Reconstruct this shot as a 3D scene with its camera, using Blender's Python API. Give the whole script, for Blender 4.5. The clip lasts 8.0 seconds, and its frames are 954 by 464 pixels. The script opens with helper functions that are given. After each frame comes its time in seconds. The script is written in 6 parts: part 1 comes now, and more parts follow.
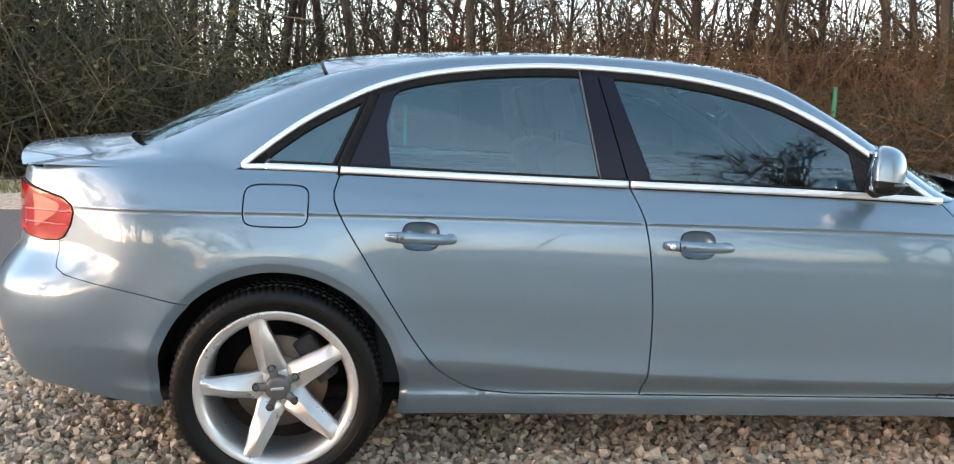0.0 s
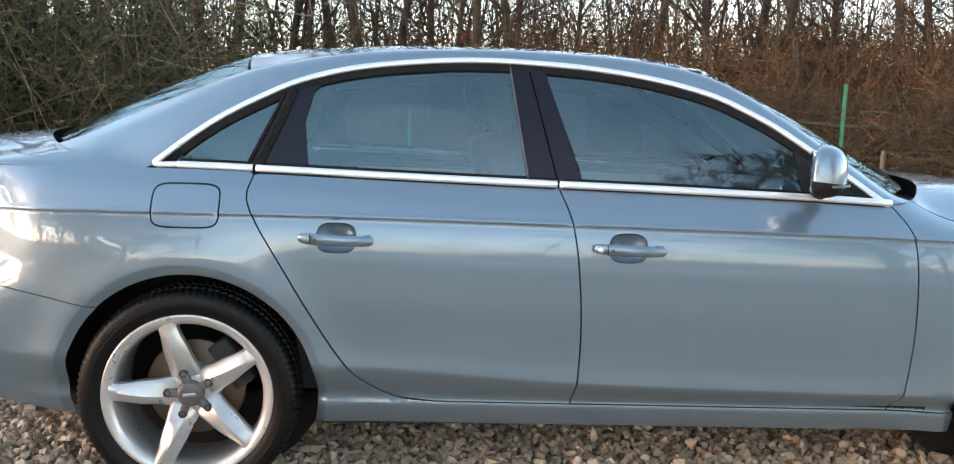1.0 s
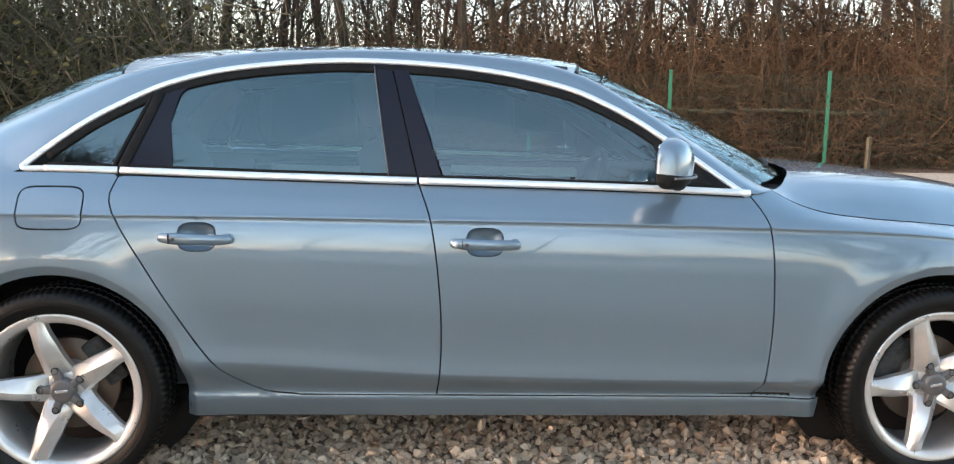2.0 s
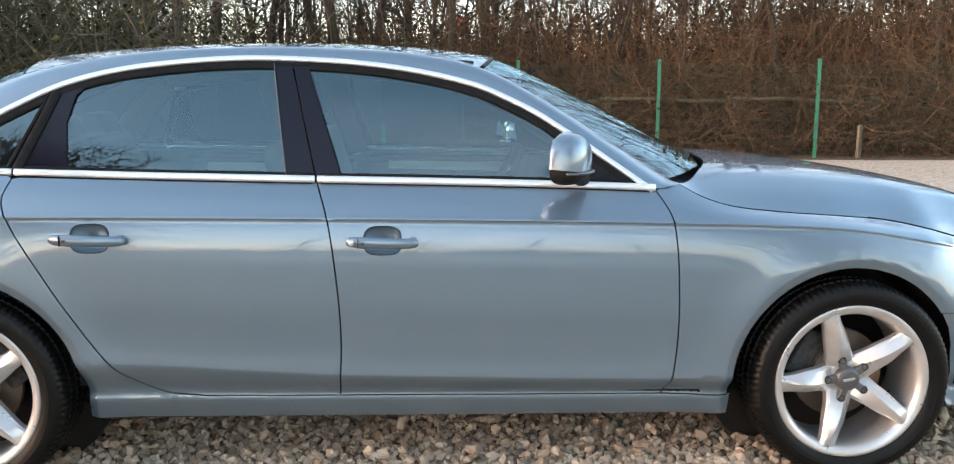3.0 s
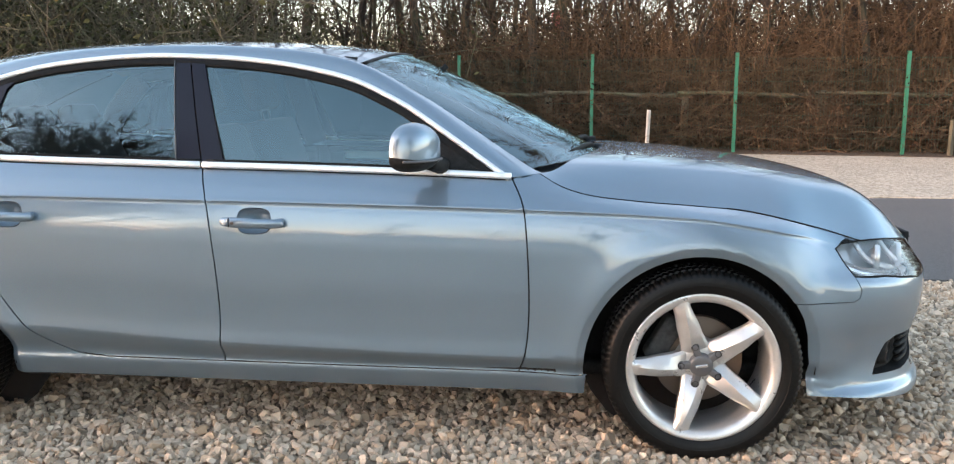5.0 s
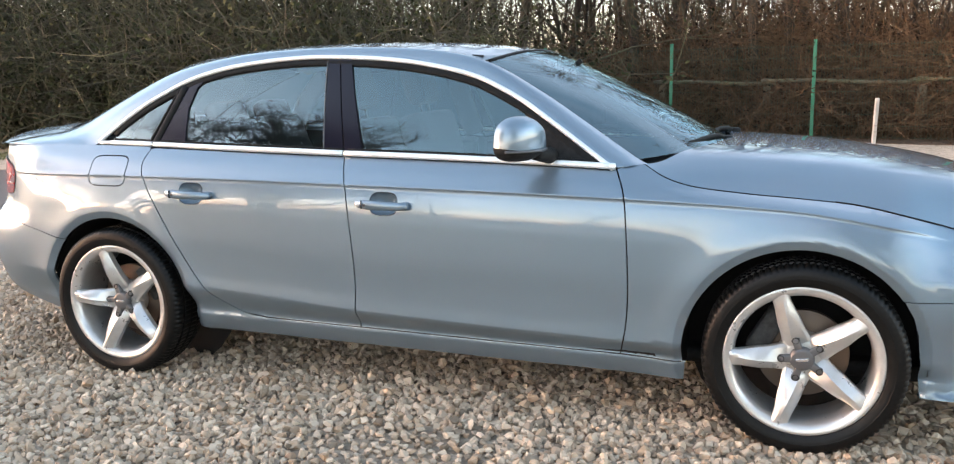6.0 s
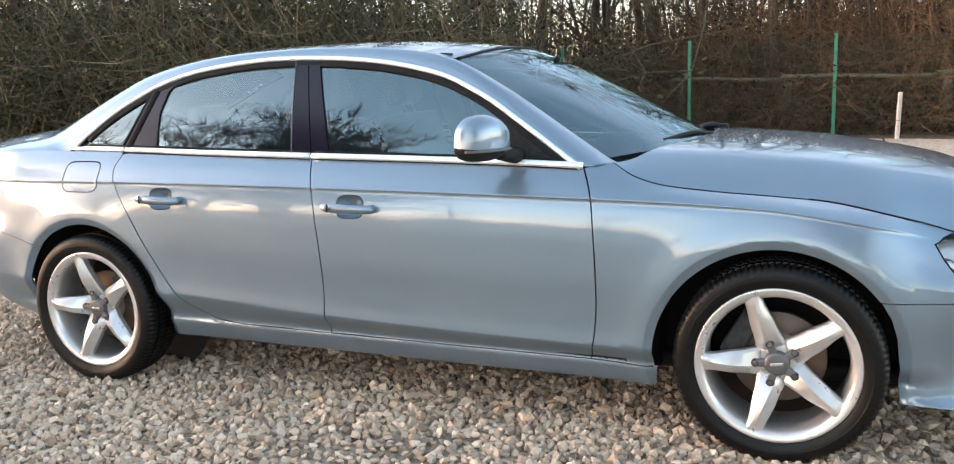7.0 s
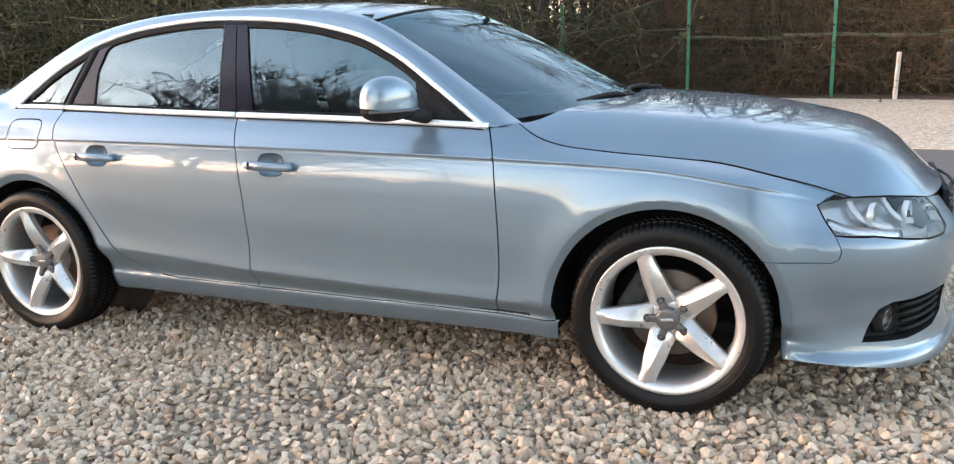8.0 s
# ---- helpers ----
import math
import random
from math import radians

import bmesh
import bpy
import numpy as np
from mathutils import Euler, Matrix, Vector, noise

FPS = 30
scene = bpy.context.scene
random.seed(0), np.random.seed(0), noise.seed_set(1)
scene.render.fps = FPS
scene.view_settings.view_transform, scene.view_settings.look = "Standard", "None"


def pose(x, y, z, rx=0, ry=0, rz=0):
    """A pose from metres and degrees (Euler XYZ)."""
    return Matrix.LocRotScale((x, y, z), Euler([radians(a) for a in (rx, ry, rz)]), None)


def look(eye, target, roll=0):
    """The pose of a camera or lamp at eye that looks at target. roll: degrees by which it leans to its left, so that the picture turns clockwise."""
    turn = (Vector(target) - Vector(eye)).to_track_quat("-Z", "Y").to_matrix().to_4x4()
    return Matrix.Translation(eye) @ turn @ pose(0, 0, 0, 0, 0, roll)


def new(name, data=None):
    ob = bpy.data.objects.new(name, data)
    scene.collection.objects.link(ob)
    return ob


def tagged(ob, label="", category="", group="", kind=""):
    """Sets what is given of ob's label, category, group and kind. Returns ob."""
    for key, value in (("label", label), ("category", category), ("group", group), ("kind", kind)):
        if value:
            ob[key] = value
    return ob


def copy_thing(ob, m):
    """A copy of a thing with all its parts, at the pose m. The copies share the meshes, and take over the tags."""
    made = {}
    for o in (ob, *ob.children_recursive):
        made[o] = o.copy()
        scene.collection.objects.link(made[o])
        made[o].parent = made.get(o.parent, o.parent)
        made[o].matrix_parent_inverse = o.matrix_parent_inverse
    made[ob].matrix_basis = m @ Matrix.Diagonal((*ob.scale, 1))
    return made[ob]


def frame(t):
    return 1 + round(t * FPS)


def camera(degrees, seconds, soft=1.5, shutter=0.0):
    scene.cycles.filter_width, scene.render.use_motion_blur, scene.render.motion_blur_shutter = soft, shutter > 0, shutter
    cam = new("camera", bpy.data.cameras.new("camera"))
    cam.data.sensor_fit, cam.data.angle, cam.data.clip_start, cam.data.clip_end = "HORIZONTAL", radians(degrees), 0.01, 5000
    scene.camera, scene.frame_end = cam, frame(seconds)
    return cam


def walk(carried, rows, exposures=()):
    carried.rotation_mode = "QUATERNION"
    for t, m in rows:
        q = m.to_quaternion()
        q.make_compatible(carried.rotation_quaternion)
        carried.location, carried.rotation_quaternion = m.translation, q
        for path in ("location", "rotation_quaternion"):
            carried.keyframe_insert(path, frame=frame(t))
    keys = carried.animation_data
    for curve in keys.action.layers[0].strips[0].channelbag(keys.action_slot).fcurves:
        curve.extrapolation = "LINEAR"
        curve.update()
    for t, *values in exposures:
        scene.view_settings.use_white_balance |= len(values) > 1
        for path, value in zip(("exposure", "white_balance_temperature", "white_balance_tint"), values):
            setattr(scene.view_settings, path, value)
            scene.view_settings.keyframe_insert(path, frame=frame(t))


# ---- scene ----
from mathutils.geometry import delaunay_2d_cdt


# ---- camera ----
cam = camera(57.4, 8.0, 1.2)
PATH = [
    (0, (0.356, -3.535, 1.204), (0.545, -1.564, 0.927), 1.7),
    (0.5, (0.495, -3.497, 1.194), (0.638, -1.523, 0.912), 2.1),
    (1, (0.665, -3.445, 1.212), (0.809, -1.47, 0.926), 1.8),
    (1.5, (0.881, -3.479, 1.214), (1.005, -1.504, 0.922), 1.3),
    (2, (1.127, -3.534, 1.238), (1.245, -1.56, 0.936), 0.7),
    (3.5, (1.642, -3.511, 1.253), (1.737, -1.54, 0.926), -0.2),
    (4, (1.858, -3.657, 1.249), (1.866, -1.684, 0.919), 0.6),
    (4.2, (1.925, -3.693, 1.251), (1.858, -1.722, 0.922), 0.1),
    (5.3, (2.436, -3.718, 1.248), (2.171, -1.765, 0.909), -0.0),
    (5.5, (2.523, -3.748, 1.246), (2.125, -1.819, 0.903), -0.2),
    (6, (2.741, -3.828, 1.267), (2.072, -1.976, 0.916), -1.0),
    (6.5, (2.842, -3.778, 1.257), (2.13, -1.943, 0.902), -1.2),
    (7, (2.922, -3.671, 1.25), (2.19, -1.842, 0.904), -2.0),
    (7.5, (3.11, -3.616, 1.248), (2.358, -1.796, 0.897), -2.4),
    (8, (3.308, -3.621, 1.254), (2.546, -1.824, 0.816), -1.8),
]
walk(cam, [(t, look(eye, target, roll)) for t, eye, target, roll in PATH], [(0, 1.99, 7000, 21), (4, 2.02, 7200, 23), (6, 2.14, 7300, 24), (8, 2.21, 7250, 24)])


# ---- daylight: a low hazy winter sun behind the car's tail, under a pale sky ----
SUN_AZIMUTH, SUN_HEIGHT = radians(246), radians(15)
world = bpy.data.worlds.new("sky")
scene.world = world
world.use_nodes = True
sky = world.node_tree.nodes.new("ShaderNodeTexSky")
sky.sky_type, sky.sun_disc = "NISHITA", False
sky.sun_elevation, sky.sun_rotation = SUN_HEIGHT, SUN_AZIMUTH
sky.air_density, sky.dust_density, sky.ozone_density, sky.altitude = 1.0, 0.8, 1.2, 50
background = world.node_tree.nodes["Background"]
background.inputs["Strength"].default_value = 0.15
# thin streaky cloud over the whole sky
def sky_node(kind, **sets):
    n = world.node_tree.nodes.new("ShaderNode" + kind)
    for key, v in sets.items():
        if isinstance(v, bpy.types.NodeSocket):
            world.node_tree.links.new(v, n.inputs[key])
        else:
            n.inputs[key].default_value = v
    return n


way_up = sky_node("SeparateXYZ", Vector=world.node_tree.nodes.new("ShaderNodeTexCoord").outputs["Generated"])
lift = sky_node("Math")
lift.operation = "ADD"
lift.inputs[1].default_value = 0.16
world.node_tree.links.new(way_up.outputs["Z"], lift.inputs[0])
flat = sky_node("VectorMath")
flat.operation = "DIVIDE"
world.node_tree.links.new(world.node_tree.nodes["Texture Coordinate"].outputs["Generated"], flat.inputs[0])
world.node_tree.links.new(lift.outputs[0], flat.inputs[1])
cloud = sky_node("TexNoise", Vector=flat.outputs[0], Scale=1.1, Detail=7.0, Roughness=0.6, Distortion=0.4)
cover = sky_node("ValToRGB", Fac=cloud.outputs["Fac"])
cover.color_ramp.elements[0].position, cover.color_ramp.elements[1].position = 0.44, 0.78
pale = sky_node("HueSaturation", Hue=0.49, Saturation=0.6, Value=1.6, Color=sky.outputs["Color"])
both = world.node_tree.nodes.new("ShaderNodeMix")
both.data_type = "RGBA"
world.node_tree.links.new(cover.outputs["Color"], both.inputs[0])
clear = sky_node("HueSaturation", Hue=0.474, Saturation=0.98, Value=1.0, Color=sky.outputs["Color"])
world.node_tree.links.new(clear.outputs["Color"], both.inputs[6])
world.node_tree.links.new(pale.outputs["Color"], both.inputs[7])
world.node_tree.links.new(both.outputs[2], background.inputs["Color"])
sun = new("sun", bpy.data.lights.new("sun", "SUN"))
sun.data.energy, sun.data.angle, sun.data.color = 0.95, radians(8), (1.0, 0.80, 0.64)
toward = Vector((math.sin(SUN_AZIMUTH) * math.cos(SUN_HEIGHT), math.cos(SUN_AZIMUTH) * math.cos(SUN_HEIGHT), math.sin(SUN_HEIGHT)))
sun.matrix_world = look(toward * 30, (0, 0, 0))


# ---- materials ----
class Mat:
    """A node material with short ways to add textures."""

    def __init__(self, name, color=(0.5, 0.5, 0.5), rough=0.5, metal=0.0, **inputs):
        self.m = bpy.data.materials.new(name)
        self.m.use_nodes = True
        self.t = self.m.node_tree
        self.b = self.t.nodes["Principled BSDF"]
        self.put("Base Color", (*color, 1))
        self.put("Roughness", rough)
        self.put("Metallic", metal)
        for k, v in inputs.items():
            self.put(k.replace("_", " "), v)

    def put(self, key, value):
        if isinstance(value, bpy.types.NodeSocket):
            self.t.links.new(value, self.b.inputs[key])
        else:
            self.b.inputs[key].default_value = value

    def node(self, kind, **sets):
        n = self.t.nodes.new("ShaderNode" + kind)
        for k, v in sets.items():
            if k in n.inputs:
                if isinstance(v, bpy.types.NodeSocket):
                    self.t.links.new(v, n.inputs[k])
                else:
                    n.inputs[k].default_value = v
        return n

    def place(self, stretch=(1, 1, 1)):
        return self.node("Mapping", Vector=self.t.nodes.new("ShaderNodeTexCoord").outputs["Object"], Scale=stretch).outputs["Vector"]

    def noise(self, scale, detail=4, rough=0.55, stretch=(1, 1, 1)):
        return self.node("TexNoise", Vector=self.place(stretch), Scale=scale, Detail=detail, Roughness=rough).outputs["Fac"]

    def ramp(self, fac, *stops):
        r = self.node("ValToRGB", Fac=fac)
        e = r.color_ramp.elements
        while len(e) < len(stops):
            e.new(0.5)
        for el, (pos, col) in zip(e, stops):
            el.position, el.color = pos, (*col, 1) if len(col) == 3 else col
        return r.outputs["Color"]

    def mix(self, fac, a, b, how="MIX"):
        n = self.t.nodes.new("ShaderNodeMix")
        n.data_type, n.blend_type = "RGBA", how
        for key, v in ((0, fac), (6, a), (7, b)):
            if isinstance(v, bpy.types.NodeSocket):
                self.t.links.new(v, n.inputs[key])
            else:
                n.inputs[key].default_value = (*v, 1) if isinstance(v, tuple) and len(v) == 3 else v
        return n.outputs[2]

    def bump(self, height, strength=0.3, distance=0.01):
        self.put("Normal", self.node("Bump", Height=height, Strength=strength, Distance=distance).outputs["Normal"])

    def random(self):
        return self.t.nodes.new("ShaderNodeObjectInfo").outputs["Random"]

    def island(self):
        return self.t.nodes.new("ShaderNodeNewGeometry").outputs["Random Per Island"]


def grey(v):
    return (v, v, v)


def car_paint():
    m = Mat("silver_blue_paint", (0.18, 0.26, 0.33), 0.4, 0.62, Coat_Weight=1.0, Coat_Roughness=0.02, Coat_IOR=1.8)
    flakes = m.node("TexVoronoi", Vector=m.place(), Scale=900).outputs["Color"]
    m.put("Base Color", m.mix(0.06, (0.168, 0.246, 0.312), flakes, "OVERLAY"))
    dust = m.ramp(m.noise(5, 6, 0.6, (1, 1, 0.35)), (0.35, grey(0.0)), (0.85, grey(1.0)))
    m.put("Roughness", m.mix(dust, grey(0.38), grey(0.42)))
    m.put("Coat Roughness", m.mix(dust, grey(0.015), grey(0.035)))
    return m.m


def glass(name, tint, gloss_ior=1.5, gloss=(1.0, 1.0, 1.0)):
    """A thin pane: it tints what is behind it and mirrors by its angle."""
    m = bpy.data.materials.new(name)
    m.use_nodes = True
    t = m.node_tree
    t.nodes.remove(t.nodes["Principled BSDF"])
    through_it, mirror, mixed, fresnel = [t.nodes.new("ShaderNode" + k) for k in ("BsdfTransparent", "BsdfGlossy", "MixShader", "Fresnel")]
    through_it.inputs["Color"].default_value = (*tint, 1)
    mirror.inputs["Roughness"].default_value = 0.002
    mirror.inputs["Color"].default_value = (*gloss, 1)
    fresnel.inputs["IOR"].default_value = gloss_ior
    t.links.new(fresnel.outputs[0], mixed.inputs[0])
    t.links.new(through_it.outputs[0], mixed.inputs[1])
    t.links.new(mirror.outputs[0], mixed.inputs[2])
    t.links.new(mixed.outputs[0], t.nodes["Material Output"].inputs["Surface"])
    return m


def rubber(name, value, rough, shine=0.09):
    m = Mat(name, grey(value), rough)
    n = m.noise(60, 5)
    m.put("Base Color", m.ramp(n, (0.3, grey(value * 0.7)), (0.75, grey(value * 1.6))))
    m.bump(n, 0.08, 0.002)
    m.put("Specular IOR Level", shine)
    return m.m


def alloy():
    m = Mat("silver_alloy", (0.75, 0.75, 0.74), 0.32, 0.65, Coat_Weight=0.5, Coat_Roughness=0.1)
    n = m.noise(14, 6, 0.65)
    m.put("Roughness", m.ramp(n, (0.35, grey(0.26)), (0.7, grey(0.44))))
    m.put("Base Color", m.ramp(n, (0.3, (0.66, 0.66, 0.655)), (0.8, (0.54, 0.53, 0.51))))
    return m.m


def cloth(name, color):
    m = Mat(name, color, 0.85)
    m.bump(m.noise(180, 3), 0.2, 0.002)
    n = m.noise(7, 4)
    m.put("Base Color", m.mix(n, tuple(c * 0.75 for c in color), tuple(c * 1.25 for c in color)))
    return m.m


def stone_material(name, dark, light, warm):
    """Washed gravel: each pebble has a colour of its own, from grey to buff and rust."""
    m = Mat(name, light, 0.75)
    own = m.node("Math", Value=m.island())
    own.operation = "ADD"
    m.t.links.new(m.random(), own.inputs[1])
    wrap = m.node("Math", Value=own.outputs[0])
    wrap.operation = "FRACT"
    base = m.ramp(wrap.outputs[0], (0.0, dark), (0.22, light), (0.40, warm), (0.58, tuple(c * 1.25 for c in light)), (0.75, tuple(0.8 * a + 0.2 * b for a, b in zip(light, dark))), (0.93, tuple(c * 1.45 for c in light)), (1.0, (0.30, 0.19, 0.12)))
    m.put("Base Color", m.mix(m.ramp(m.noise(55, 5, 0.7), (0.3, grey(0.0)), (0.8, grey(0.55))), base, m.mix(0.5, base, dark)))
    m.bump(m.noise(120, 6, 0.7), 0.35, 0.004)
    return m.m


def ground_material(name, stops, scale, rough=0.9, bump=0.5, size=0.02):
    m = Mat(name, (0.2, 0.2, 0.2), rough)
    cells = m.node("TexVoronoi", Vector=m.place(), Scale=scale)
    big = m.noise(0.6, 6, 0.6)
    base = m.ramp(cells.outputs["Color"], *stops)
    m.put("Base Color", m.mix(m.ramp(big, (0.35, grey(0.0)), (0.7, grey(0.6))), base, m.mix(0.35, base, stops[0][1])))
    m.bump(cells.outputs["Distance"], bump, size)
    return m.m


def bark(name, dark, light, green=0.0):
    m = Mat(name, dark, 0.9)
    n = m.noise(9, 6, 0.7, (1, 1, 0.25))
    c = m.ramp(n, (0.3, dark), (0.72, light))
    if green:
        c = m.mix(m.ramp(m.noise(1.7, 4), (0.42, grey(0.0)), (0.68, grey(green))), c, (0.10, 0.12, 0.045))
    m.put("Base Color", m.mix(m.random(), c, m.mix(0.5, c, light)))
    m.bump(n, 0.5, 0.02)
    return m.m


def foliage(name, dark, light):
    m = Mat(name, dark, 0.8, 0.0, Specular_IOR_Level=0.15)
    m.put("Base Color", m.mix(m.island(), dark, light))
    return m.m


PAINT = car_paint()
GLASS = glass("tinted_side_glass", (0.78, 0.97, 0.97), 2.3, (0.72, 0.95, 1.0))
SCREEN = glass("screen_glass", (0.62, 0.78, 0.82), 2.4, (0.70, 0.92, 1.0))
LENS = glass("clear_lamp_lens", (0.93, 0.95, 0.96), 1.5)
CHROME = Mat("satin_aluminium_trim", (0.90, 0.90, 0.89), 0.32, 0.6).m
GLOSS_BLACK = Mat("gloss_black_trim", (0.009, 0.008, 0.016), 0.14, 0.0, Specular_IOR_Level=0.3).m
BLACK = rubber("black_plastic", 0.018, 0.55)
SEAL = rubber("black_rubber_seal", 0.012, 0.45)
GAP = Mat("dark_gap", (0.006, 0.006, 0.007), 0.9).m
TYRE = rubber("tyre_rubber", 0.0045, 0.42, 0.22)
ALLOY = alloy()
CAP_GREY = Mat("grey_hub_cap", (0.13, 0.13, 0.135), 0.4, 0.5).m
DARK_METAL = Mat("dark_grey_cap", (0.10, 0.10, 0.105), 0.42, 0.6).m
DISC = Mat("brake_disc_iron", (0.15, 0.11, 0.085), 0.5, 0.8).m
CALIPER = rubber("dark_caliper", 0.05, 0.6)
SEAT = cloth("dark_grey_seat", (0.045, 0.047, 0.052))
TRIM_DARK = cloth("dark_cabin_trim", (0.028, 0.029, 0.032))
TRIM_LIGHT = cloth("pale_headlining", (0.22, 0.22, 0.215))
RED_LENS = Mat("red_lamp_lens", (0.50, 0.008, 0.010), 0.12, 0.0, Coat_Weight=1.0, Coat_Roughness=0.02).m
RED_BAR = Mat("red_lamp_bar", (0.53, 0.009, 0.011), 0.14, 0.0, Coat_Weight=1.0, Coat_Roughness=0.02).m
PALE_RED = Mat("pale_red_patch", (0.82, 0.17, 0.12), 0.2, 0.0, Coat_Weight=1.0, Coat_Roughness=0.02).m
PALE_LENS = Mat("pale_reflector", (0.80, 0.80, 0.80), 0.2, 0.3, Coat_Weight=1.0, Coat_Roughness=0.02).m
# near-white matte colour standing in for sky reflected by satin metal
SKYLIT_TRIM = Mat("skylit_pale_trim", (0.93, 0.92, 0.89), 0.45).m
REFLECTOR = Mat("lamp_reflector", (0.80, 0.81, 0.82), 0.18, 0.9).m
LAMP_HOUSING = Mat("lamp_housing", (0.62, 0.64, 0.65), 0.28, 0.55).m
MIRROR = Mat("mirror_glass", (0.85, 0.87, 0.88), 0.02, 1.0).m
STONE = stone_material("buff_gravel", (0.205, 0.150, 0.105), (0.60, 0.470, 0.355), (0.51, 0.345, 0.225))
GRAVEL_BED = ground_material("gravel_bed", ((0.0, (0.13, 0.10, 0.075)), (0.5, (0.34, 0.265, 0.20)), (1.0, (0.50, 0.40, 0.31))), 30)
PALE_GRAVEL = ground_material("pale_gravel", ((0.0, (0.26, 0.205, 0.15)), (0.5, (0.50, 0.41, 0.32)), (1.0, (0.66, 0.56, 0.45))), 26, 0.9, 0.6, 0.025)
ASPHALT = ground_material("worn_asphalt", ((0.0, (0.075, 0.068, 0.064)), (0.5, (0.115, 0.105, 0.10)), (1.0, (0.17, 0.155, 0.145))), 140, 0.85, 0.3, 0.006)
EARTH = ground_material("leaf_litter", ((0.0, (0.03, 0.02, 0.012)), (0.5, (0.085, 0.055, 0.035)), (1.0, (0.16, 0.105, 0.065))), 18, 0.95, 0.6, 0.03)
GRASS = foliage("winter_grass", (0.05, 0.075, 0.02), (0.16, 0.17, 0.055))
BARK = bark("tree_bark", (0.011, 0.008, 0.006), (0.046, 0.031, 0.022), 0.3)
HEDGE_TWIG = bark("hedge_twigs", (0.011, 0.009, 0.006), (0.102, 0.082, 0.054), 0.55)
TWIG = bark("brown_twigs", (0.011, 0.007, 0.005), (0.064, 0.037, 0.023))
SCRUB_TWIG = bark("scrub_twigs", (0.014, 0.009, 0.005), (0.150, 0.083, 0.038), 0.1)
DRY_TWIG = bark("dry_bramble", (0.010, 0.006, 0.004), (0.165, 0.088, 0.046))
IVY = foliage("ivy_leaves", (0.012, 0.014, 0.006), (0.064, 0.066, 0.028))
DEAD_LEAF = foliage("dead_leaves", (0.012, 0.007, 0.005), (0.075, 0.035, 0.017))
GREEN_METAL = Mat("green_painted_metal", (0.015, 0.15, 0.085), 0.4).m
MESH_GREEN = Mat("green_mesh_wire", (0.008, 0.045, 0.028), 0.5).m
SIGN_RED = Mat("red_sign_paint", (0.62, 0.10, 0.11), 0.5).m
SIGN_ORANGE = Mat("orange_sign_paint", (0.70, 0.28, 0.06), 0.5).m
OLD_WOOD = bark("weathered_timber", (0.035, 0.027, 0.019), (0.150, 0.125, 0.085), 0.6)
PALE_WOOD = bark("pale_stake", (0.42, 0.36, 0.31), (0.68, 0.60, 0.54))


# ---- the car's surfaces: x forward from the rear axle, half widths to the right (-y) ----
def curve(pts):
    """A smooth function without overshoot through (x, y) pairs, for numbers and arrays."""
    px, py = np.array([p[0] for p in pts], float), np.array([p[1] for p in pts], float)
    h, d = np.diff(px), np.diff(py) / np.diff(px)
    m = np.zeros(len(px))
    m[0], m[-1] = d[0], d[-1]
    for i in range(1, len(px) - 1):
        if d[i - 1] * d[i] > 0:
            a, b = 2 * h[i] + h[i - 1], h[i] + 2 * h[i - 1]
            m[i] = (a + b) / (a / d[i - 1] + b / d[i])

    def f(x):
        x = np.asarray(x, float)
        i = np.clip(np.searchsorted(px, x) - 1, 0, len(h) - 1)
        t = np.clip((x - px[i]) / h[i], 0, 1)
        y = (py[i] * (1 + 2 * t) + h[i] * m[i] * t) * (1 - t) ** 2 + (py[i + 1] * (3 - 2 * t) + h[i] * m[i + 1] * (t - 1)) * t * t
        return y + np.where(x < px[0], (x - px[0]) * m[0], 0) + np.where(x > px[-1], (x - px[-1]) * m[-1], 0)
    return f


def along(pts, n):
    """n points at even steps on a smooth line through the points (any dimension)."""
    pts = np.array(pts, float)
    k = np.concatenate([[0], np.cumsum(np.linalg.norm(np.diff(pts, axis=0), axis=1) ** 0.5)])
    ext = np.vstack([2 * pts[0] - pts[1], pts, 2 * pts[-1] - pts[-2]])
    kk = np.concatenate([[2 * k[0] - k[1]], k, [2 * k[-1] - k[-2]]])
    out = []
    for u in np.linspace(0, k[-1], n * 8):
        i = int(np.clip(np.searchsorted(k, u, "right") - 1, 0, len(pts) - 2)) + 1
        p0, p1, p2, p3 = ext[i - 1:i + 3]
        k0, k1, k2, k3 = kk[i - 1:i + 3]
        a1 = (k1 - u) / (k1 - k0) * p0 + (u - k0) / (k1 - k0) * p1
        a2 = (k2 - u) / (k2 - k1) * p1 + (u - k1) / (k2 - k1) * p2
        a3 = (k3 - u) / (k3 - k2) * p2 + (u - k2) / (k3 - k2) * p3
        b1 = (k2 - u) / (k2 - k0) * a1 + (u - k0) / (k2 - k0) * a2
        b2 = (k3 - u) / (k3 - k1) * a2 + (u - k1) / (k3 - k1) * a3
        out.append((k2 - u) / (k2 - k1) * b1 + (u - k1) / (k2 - k1) * b2)
    out = np.array(out)
    c = np.concatenate([[0], np.cumsum(np.linalg.norm(np.diff(out, axis=0), axis=1))])
    g = np.linspace(0, c[-1], n)
    return np.stack([np.interp(g, c, out[:, j]) for j in range(pts.shape[1])], axis=1)


